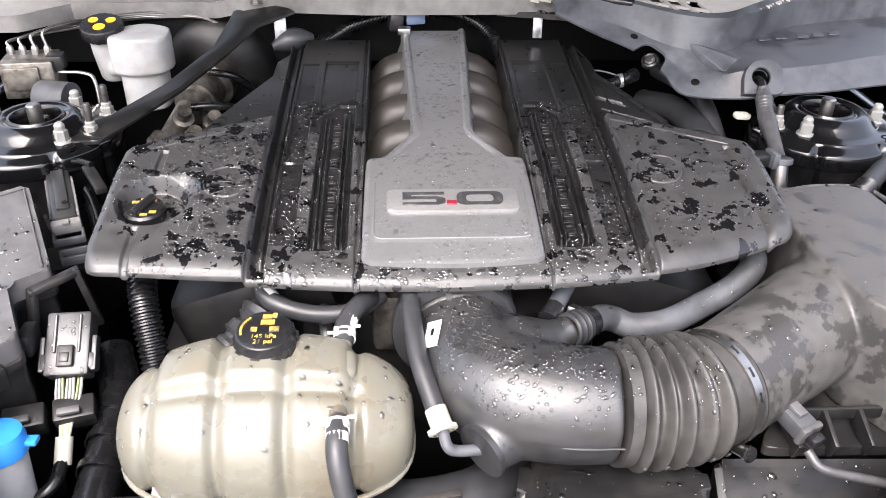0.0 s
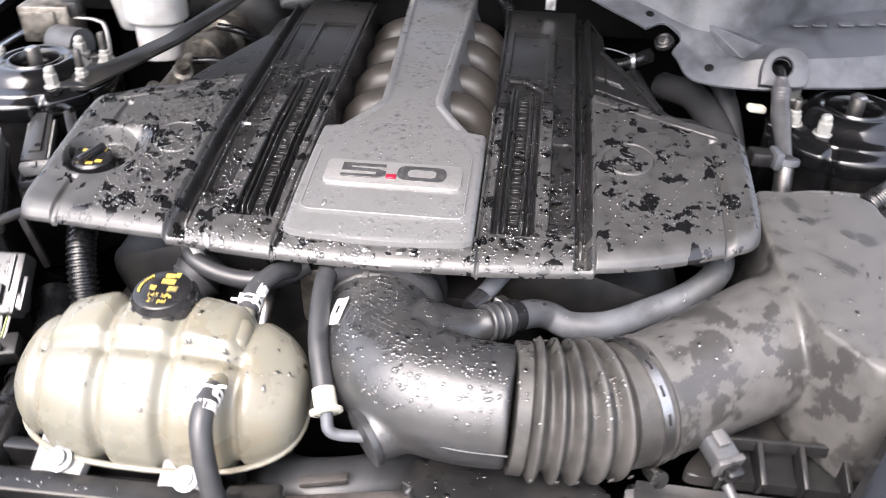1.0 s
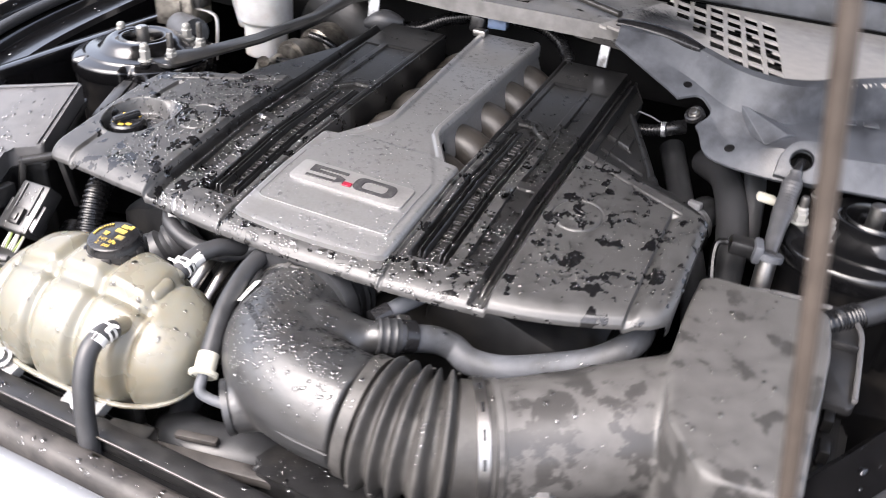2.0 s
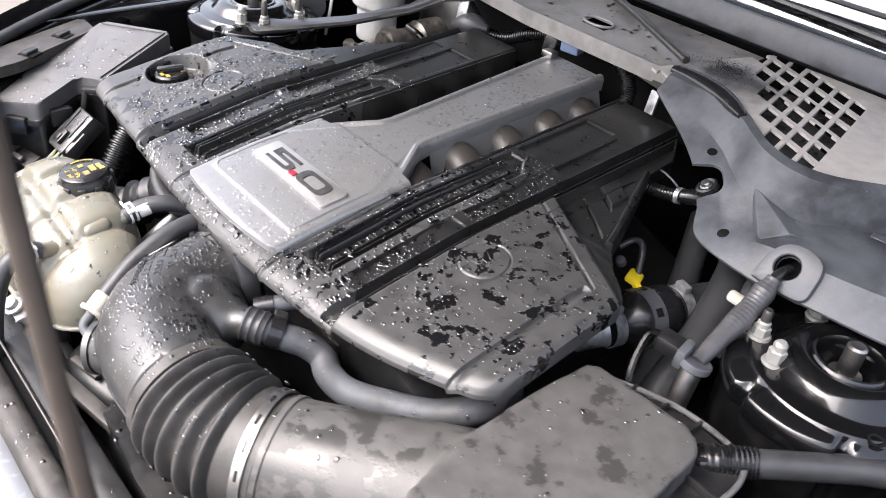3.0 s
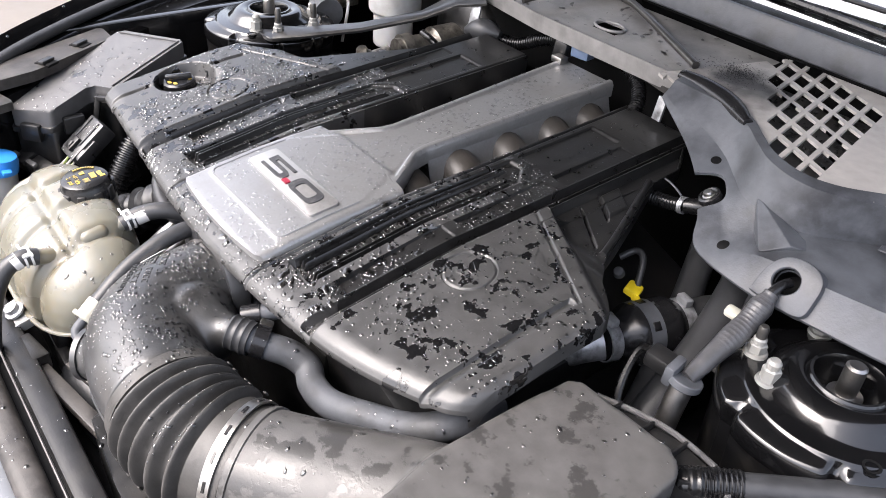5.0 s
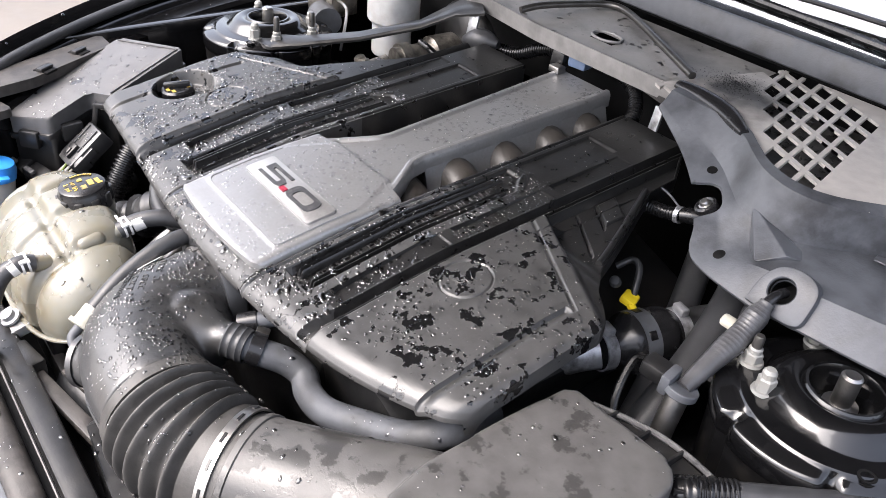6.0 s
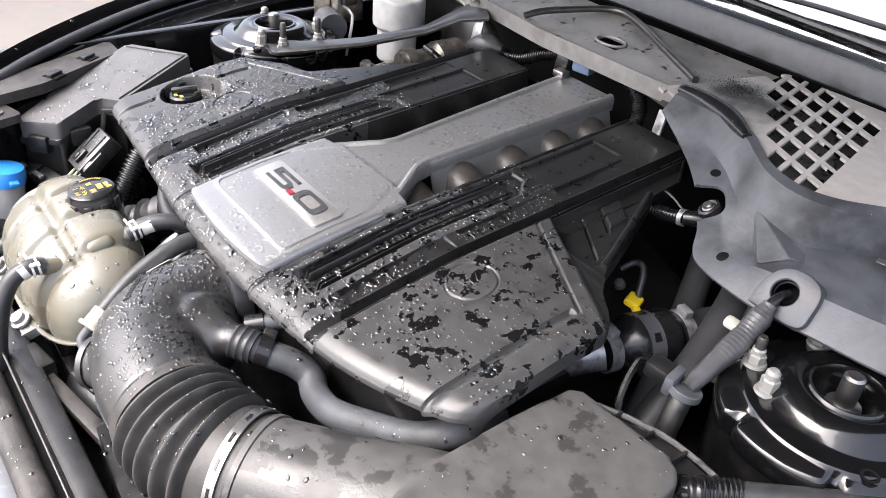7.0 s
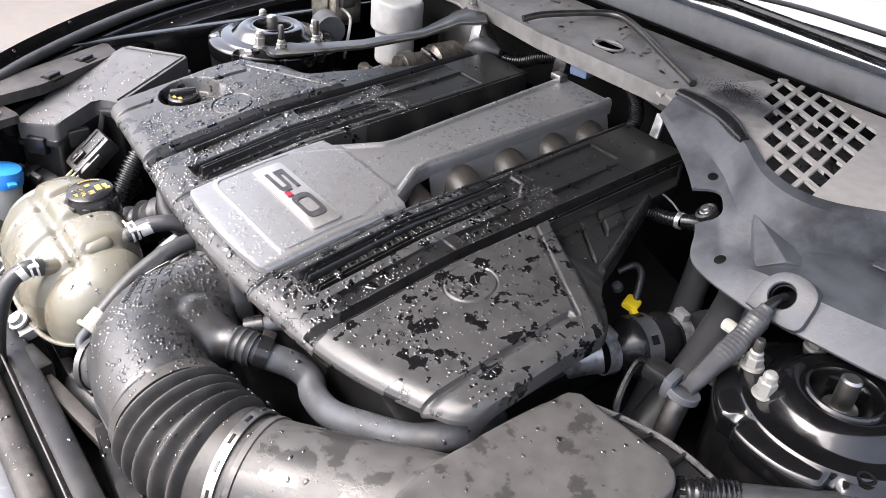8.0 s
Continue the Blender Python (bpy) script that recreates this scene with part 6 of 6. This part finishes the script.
# ---- scuttle cover ----
scuttle = thing("scuttle_cover", "grey weathered plastic scuttle cover with air grille", "scuttle cover", (0.4, 1.25, 0.03))
FRONT = [(0.177, 1.202, 0.086), (0.235, 1.178, 0.064), (0.275, 1.150, 0.054), (0.300, 1.128, 0.044), (0.322, 1.108, 0.028), (0.346, 1.083, 0.008), (0.420, 1.070, 0.006), (0.475, 1.068, 0.012), (0.56, 1.078, 0.014), (0.64, 1.09, 0.018), (0.80, 1.11, 0.02)]
BELLY = [(0.177, 1.206, 0.090), (0.238, 1.188, 0.072), (0.284, 1.167, 0.062), (0.312, 1.148, 0.050), (0.336, 1.128, 0.038), (0.368, 1.104, 0.022), (0.425, 1.090, 0.038), (0.475, 1.090, 0.041), (0.56, 1.110, 0.042), (0.64, 1.13, 0.046), (0.80, 1.16, 0.05)]
MID = [(0.177, 1.212, 0.094), (0.240, 1.197, 0.079), (0.290, 1.180, 0.067), (0.322, 1.160, 0.058), (0.350, 1.141, 0.054), (0.390, 1.138, 0.050), (0.426, 1.150, 0.048), (0.475, 1.190, 0.050), (0.56, 1.246, 0.052), (0.64, 1.274, 0.052), (0.80, 1.315, 0.052)]
CREST = [(0.175, 1.224, 0.102), (0.238, 1.222, 0.101), (0.288, 1.206, 0.0995), (0.322, 1.180, 0.098), (0.352, 1.158, 0.097), (0.390, 1.146, 0.096), (0.428, 1.154, 0.095), (0.478, 1.190, 0.094), (0.56, 1.246, 0.093), (0.64, 1.276, 0.093), (0.80, 1.32, 0.093)]
TOP = [(x - 0.002, y + 0.014, 0.0965 + 0.05 * (y - 1.186) + 0.0045) for x, y, z in CREST]


def notched(p):
    """Pushes the front edge back round the screw, to a rounded notch."""
    d = Vector((p.x - 0.302, p.y - 1.130))
    u, v = d.x * 0.71 - d.y * 0.70, d.x * 0.70 + d.y * 0.71
    if abs(u) >= 0.021:
        return p
    deep = 0.027 * (1 - (u / 0.021) ** 4) ** 0.5
    if v >= deep:
        return p
    step = deep - v
    return Vector((p.x + 0.70 * step, p.y + 0.71 * step, p.z + 0.25 * step))


def scuttle_bm():
    lines = [spline(q, 14) for q in (FRONT, BELLY, MID, CREST, TOP)]
    bm = bmesh.new()
    n = len(lines[0])
    rows = []
    for i in range(n):
        pts = []
        for a, b in zip(lines, lines[1:]):
            pts += [a[i].lerp(b[i], k / 9) for k in range(9)]
        pts.append(lines[-1][i])
        rows.append([bm.verts.new(notched(p)) for p in pts])
    for a, b in zip(rows, rows[1:]):
        for k in range(len(a) - 1):
            c = (a[k].co + b[k + 1].co) / 2
            if (c - Vector((0.449, 1.079, 0.033))).length > 0.0128:
                bm.faces.new((a[k], b[k], b[k + 1], a[k + 1]))
    # round off the hole for the line
    centre = Vector((0.449, 1.079, 0.033))
    for v in bm.verts:
        d = v.co - centre
        if v.is_boundary and d.length < 0.021:
            v.co = centre + d.normalized() * 0.0132
    ret = bmesh.ops.extrude_face_region(bm, geom=bm.faces[:])
    for v in [g for g in ret["geom"] if isinstance(g, bmesh.types.BMVert)]:
        v.co += Vector((0, 0.0015, -0.003))
    return bm


lip = part("front_lip", scuttle_bm(), DUSTY, scuttle, sharp=22)
HOLE = axis_matrix((0.449, 1.079, 0.033), (0, -0.80, 0.60))
BOSS = [(-0.028, -0.026), (-0.026, 0.002), (-0.016, 0.020), (0.0, 0.027), (0.019, 0.026), (0.032, 0.016), (0.035, -0.004), (0.032, -0.024), (0.006, -0.028)]


def boss_bm():
    """A raised pad with a bevelled rim round the hole for the line."""
    outline = spline(BOSS + BOSS[:1], 6)
    rings = []
    bm = bmesh.new()
    for grow, z in ((0.94, -0.014), (0.92, 0.0010), (0.90, 0.0028), (0.85, 0.0034), (0.0, 0.0034), (-1.0, 0.0022), (-1.0, -0.018)):
        ring = []
        for q in outline[:-1]:
            a = math.atan2(q.y, q.x)
            if grow > 0.5:
                p = (q.x * grow, q.y * grow)
            else:
                r = 0.0140 if grow == 0.0 else 0.0129
                p = (r * math.cos(a), r * math.sin(a))
            ring.append(bm.verts.new((p[0], p[1], z)))
        rings.append(ring)
    n = len(rings[0])
    for a, b in zip(rings, rings[1:]):
        for k in range(n):
            bm.faces.new((a[k], a[(k + 1) % n], b[(k + 1) % n], b[k]))
    bmesh.ops.recalc_face_normals(bm, faces=bm.faces[:])
    return bm


part("boss", moved(boss_bm(), pose(0.449, 1.079, 0.033, 53.13)), DUSTY, scuttle, sharp=40)
gus = bmesh.new()
q = [gus.verts.new(p) for p in ((0.358, 1.146, 0.064), (0.404, 1.097, 0.034), (0.446, 1.136, 0.041), (0.426, 1.113, 0.0475), (0.362, 1.142, 0.030))]
for f in ((0, 1, 3), (0, 3, 2), (1, 2, 3), (0, 4, 1), (0, 2, 4), (1, 4, 2)):
    gus.faces.new([q[k] for k in f])
bmesh.ops.bevel(gus, geom=gus.edges[:], offset=0.0012, segments=2, affect="EDGES", profile=0.5)
part("gusset", gus, DUSTY, scuttle, sharp=60)
# black cup added behind the hole, so that its inside looks dark
part("hole_sleeve", lathe([(0.0126, 0.0000), (0.0124, -0.030), (0, -0.030)], HOLE, 28), BAY, scuttle, "black cup that keeps the hole for the line dark")
# no openings here: black discs on the sheet give the holes' dark by colour
for hx, hy, hr in ((0.365, 1.099, 0.0058), (0.289, 1.169, 0.0052)):
    tree = BVHTree.FromPolygons([v.co for v in lip.data.vertices], [f.vertices[:] for f in lip.data.polygons])
    hit, nor, _, _ = tree.ray_cast(Vector((hx, hy, 0.5)), Vector((0, 0, -1)))
    m = axis_matrix(hit, nor if nor.z > 0 else -nor)
    part("hole", lathe([(0, 0.0005), (hr, 0.0005), (hr * 1.12, 0.0), (hr, -0.003), (0, -0.003)], m, 20), BAY, scuttle, "small black disc in place of a hole")


def panel_z(y):
    return 0.0965 + 0.05 * (y - 1.2)


GA, GB, GO = Vector((0.0267, -0.0117)), Vector((0.0070, -0.0362)), Vector((0.330, 1.365))
OPEN_FROM = (-7, -5, -4, -3, -2, -1)


def grille_bm():
    """The flat rear panel: whole cells, or cells with an opening, along two skewed directions."""
    bm = bmesh.new()
    org = GO - GA / 2 - GB / 2

    def add(i0, j0, i1, j1):
        q = []
        for i, j in ((i0, j0), (i1, j0), (i1, j1), (i0, j1)):
            p = org + GA * i + GB * j
            q.append(bm.verts.new((p.x, p.y, panel_z(p.y))))
        bm.faces.new(q)
    n = 4
    for i in range(-24, 34):
        for j in range(-10, 18):
            opened = 0 <= j <= 5 and OPEN_FROM[j] <= i <= 1
            if opened:
                m, k = 0.12, 0.11
                add(i, j, i + 1, j + k)
                add(i, j + 1 - k, i + 1, j + 1)
                add(i, j + k, i + m, j + 1 - k)
                add(i + 1 - m, j + k, i + 1, j + 1 - k)
                continue
            for a in range(n):
                for b in range(n):
                    p = org + GA * (i + (a + 0.5) / n) + GB * (j + (b + 0.5) / n)
                    f = interp(p.x, [(q[0], q[1]) for q in TOP])
                    if f - 0.008 < p.y < 1.450 and 0.120 < p.x < 0.80:
                        add(i + a / n, j + b / n, i + (a + 1) / n, j + (b + 1) / n)
    bmesh.ops.remove_doubles(bm, verts=bm.verts, dist=1e-5)
    for at, way in (((0.168, 1.30, 0), (-0.94, 0.34, 0)), ((0.2, 1.408, 0), (0, 1, 0))):
        bmesh.ops.bisect_plane(bm, geom=bm.verts[:] + bm.edges[:] + bm.faces[:], plane_co=at, plane_no=way, clear_outer=True)
    ret = bmesh.ops.extrude_face_region(bm, geom=bm.faces[:])
    for v in [g for g in ret["geom"] if isinstance(g, bmesh.types.BMVert)]:
        v.co.z -= 0.0035
    return bm


part("grille_panel", grille_bm(), BEIGE, scuttle, "dusty beige panel with open grille cells")
part("grille_bed", prism([(0.10, 1.27), (0.30, 1.22), (0.40, 1.20), (0.40, 1.40), (0.10, 1.40)], 0.062, 0.070, 0.0, 2), BRACKET, scuttle, "dirty duct floor below the grille")


def litter(name, label, n, place, seed, size):
    """Small dark flakes of dirt strewn about."""
    rnd = random.Random(seed)
    verts, faces = [], []
    for _ in range(n):
        c = Vector(place(rnd))
        m = Matrix.Translation(c) @ Euler((rnd.uniform(-0.6, 0.6), rnd.uniform(-0.6, 0.6), rnd.uniform(0, 6.3))).to_matrix().to_4x4()
        r = size * rnd.uniform(0.4, 1.4)
        k = len(verts)
        verts += [m @ Vector(q) for q in ((-r, 0, 0), (0, -r * 0.5, 0), (r, 0, 0), (0, r * 0.5, 0), (0, 0, r * 0.35))]
        faces += [(k, k + 1, k + 4), (k + 1, k + 2, k + 4), (k + 2, k + 3, k + 4), (k + 3, k, k + 4), (k + 3, k + 2, k + 1, k)]
    me = bpy.data.meshes.new(name)
    me.from_pydata([tuple(v) for v in verts], [], faces)
    me.materials.append(DARK_METAL)
    return tagged(new(name, me), label, "dirt", kind="stuff")


def on_panel_patch(rnd):
    a, q = rnd.uniform(0, 6.3), abs(rnd.gauss(0, 0.5))
    x, y = 0.202 + 0.046 * q * math.cos(a) + 0.3 * (rnd.random() - 0.5) * 0.05, 1.314 + 0.036 * q * math.sin(a)
    return x, y, panel_z(y) + 0.0004


litter("soot_patch", "black soot and grit on the scuttle panel", 1500, on_panel_patch, 21, 0.0010)
litter("leaf_litter", "brown-black leaf litter below the scuttle grille", 260, lambda rnd: (rnd.uniform(0.15, 0.39), rnd.uniform(1.24, 1.39), 0.0715), 22, 0.005)
for k in range(5):
    part("moulded_mark", box((0.488 + 0.026 * k + (0.010 if k > 1 else 0), 1.180 + 0.005 * k, 0.0545 + 0.0005 * k), (0.018, 0.009, 0.0022), 0.0008, 1, (14, 0, 8)), DUSTY, scuttle)
part("screw_ring", lathe([(0.0075, 0.001), (0.0100, 0.0022), (0.0125, 0.0010), (0.0135, -0.004)], axis_matrix((0.309, 1.142, 0.036), (-0.35, -0.45, 0.8)), 20), INK, scuttle)
part("screw", lathe([(0, 0.006), (0.0045, 0.006), (0.0055, 0.0045), (0.0055, 0.002), (0.0075, 0.0015), (0.0075, -0.003), (0, -0.003)], axis_matrix((0.309, 1.142, 0.036), (-0.35, -0.45, 0.8)), 10), STEEL, scuttle, "small steel screw")
part("end_cap", tube([(0.165, 1.250, 0.100), (0.205, 1.246, 0.100), (0.250, 1.232, 0.100), (0.292, 1.206, 0.100)], lambda s: 0.004 + 0.0095 * math.sin(math.pi * min(1, 0.12 + 0.85 * s)) ** 0.7, 16, flat=0.75), INK, scuttle, "glossy black cable sleeve")
rod = solo("wiper_rod", tube([(-0.138, 1.258, 0.100), (-0.130, 1.285, 0.105), (-0.115, 1.325, 0.107), (-0.096, 1.375, 0.107), (-0.075, 1.393, 0.107), (-0.045, 1.388, 0.107), (0.010, 1.361, 0.107), (0.063, 1.332, 0.106), (0.158, 1.283, 0.103)], 0.0052, 12), DARK_STEEL, "bent dark steel rod lying on the scuttle shelf", "rod")


# ---- rain drops ----


def drops(name, label, obs, region, count, size, seed, tall=0.36, mat=None, dry=None):
    """Flat domes of water laid on the given parts; region is a stretch of the plan."""
    rnd = random.Random(seed)
    trees = []
    for ob in obs:
        off = Vector((0, 0, 0))
        o = ob
        while o is not None:
            off = off + o.location
            o = o.parent
        me = ob.data
        trees.append(BVHTree.FromPolygons([v.co + off for v in me.vertices], [p.vertices[:] for p in me.polygons]))
    x0, x1, y0, y1 = region
    verts, faces = [], []
    seg = 7
    made = 0
    for _ in range(count * 3):
        if made >= count:
            break
        x, y = rnd.uniform(x0, x1), rnd.uniform(y0, y1)
        if noise.noise((x * 22 + seed, y * 22, 0.3)) < rnd.uniform(-0.5, 0.25) or (dry and dry(x, y)):
            continue
        best = None
        for t in trees:
            hit, nor, _, _ = t.ray_cast(Vector((x, y, 0.6)), Vector((0, 0, -1)))
            if hit is not None and (best is None or hit.z > best[0].z):
                best = (hit, nor if nor.z > 0 else -nor)
        if best is None or best[1].z < 0.35:
            continue
        r = size * (0.35 + 1.0 * rnd.random() ** 2.2)
        m = axis_matrix(best[0], best[1]) @ pose(0, 0, 0, 0, 0, rnd.uniform(0, 360))
        st = rnd.uniform(0.7, 1.5)
        base = len(verts)
        for h, k in ((-0.0002, 1.0), (r * tall * 0.61, 0.80), (r * tall, 0.0)):
            for i in range(seg if k else 1):
                a = 2 * math.pi * i / seg
                w = 1 + 0.18 * math.sin(2 * a + made)
                verts.append(m @ Vector((r * st * w * k * math.cos(a), r * w * k * math.sin(a), h)))
        for i in range(seg):
            q = (i + 1) % seg
            faces.append((base + i, base + q, base + seg + q, base + seg + i))
            faces.append((base + seg + i, base + seg + q, base + 2 * seg))
        made += 1
    me = bpy.data.meshes.new(name)
    me.from_pydata([tuple(v) for v in verts], [], faces)
    me.materials.append(mat or WATER)
    for f in me.polygons:
        f.use_smooth = True
    return tagged(new(name, me), label, "water drops", kind="stuff")


def named(parent, *names):
    return [o for o in parent.children_recursive if o.type == "MESH" and o.name.split(".")[0] in names]


COVERED = named(cover, "bank_cover", "front_lip")


def wiped(x, y):
    """The stretch by the oil cap and the rolled front edge, where no drops cling."""
    return (x < -0.300 and y < 0.790) or (abs(x) > 0.205 and y < front_of(1 if x > 0 else -1, min(abs(x), 0.377)) + 0.020)


drops("rain_drops", "rain drops beaded on the black engine cover by the oil cap", COVERED, (-0.38, -0.20, 0.69, 1.00), 2000, 0.0019, 1, 0.34, dry=wiped)
drops("rain_drops", "rain drops beaded on the ribbed banks of the engine cover", COVERED, (-0.20, 0.215, 0.69, 1.05), 4200, 0.0022, 13, 0.36)
drops("rain_drops", "few rain drops on the outer panel of the engine cover", COVERED, (0.215, 0.38, 0.69, 1.00), 700, 0.0019, 14, 0.28, dry=wiped)
drops("rain_drops", "large flat drops run together on the engine cover", COVERED, (-0.38, 0.215, 0.70, 1.02), 420, 0.0046, 15, 0.16, dry=wiped)
drops("rain_drops", "fine rain drops on the rear of the engine cover", COVERED, (-0.30, 0.30, 1.0, 1.21), 420, 0.0017, 2, 0.30)
drops("rain_drops", "fine rain drops on the silver cover", named(manifold, "top_cover"), (-0.095, 0.095, 0.705, 1.26), 1500, 0.0027, 3, 0.26, THIN_WATER)
drops("rain_drops", "rain drops on the intake elbow", named(intake, "elbow", "bellows"), (-0.06, 0.24, 0.52, 0.72), 1500, 0.0019, 4, 0.36)
drops("rain_drops", "rain drops on the air filter box", named(airbox, "lid", "duct"), (0.26, 0.53, 0.60, 0.89), 110, 0.0021, 5)
drops("rain_drops", "rain drops on the fuse box lid", named(fuse, "lid"), (-0.60, -0.38, 0.6, 0.88), 330, 0.0024, 6)
drops("rain_drops", "rain drops on the coolant tank", named(tank, "tank_body"), (-0.32, -0.04, 0.5, 0.66), 120, 0.0022, 7)
drops("rain_drops", "rain drops on the radiator support", named(support, "front_bar", "channel", "rear_bar") + named(shroud, "top", "side_top"), (-0.45, 0.5, 0.44, 0.58), 420, 0.0026, 8)
drops("rain_drops", "rain drops on the wings", [o for o in bpy.data.objects if o.name.startswith("wing_panel")], (-0.8, 0.8, 0.45, 1.3), 1100, 0.0026, 9)
drops("rain_drops", "rain drops on the scuttle shelf", named(shelf, "shelf_sheet"), (-0.6, 0.17, 1.25, 1.40), 220, 0.0028, 10)
drops("rain_drops", "rain drops on the wiring plug", named(plug, "housing", "collar"), (-0.42, -0.36, 0.63, 0.74), 70, 0.0018, 11)
drops("rain_drops", "rain drops on the fuel and crankcase hoses", [o for o in bpy.data.objects if o.parent and o.parent.name.startswith("ventilation_hose")], (0.12, 0.36, 0.66, 0.84), 160, 0.0018, 12)
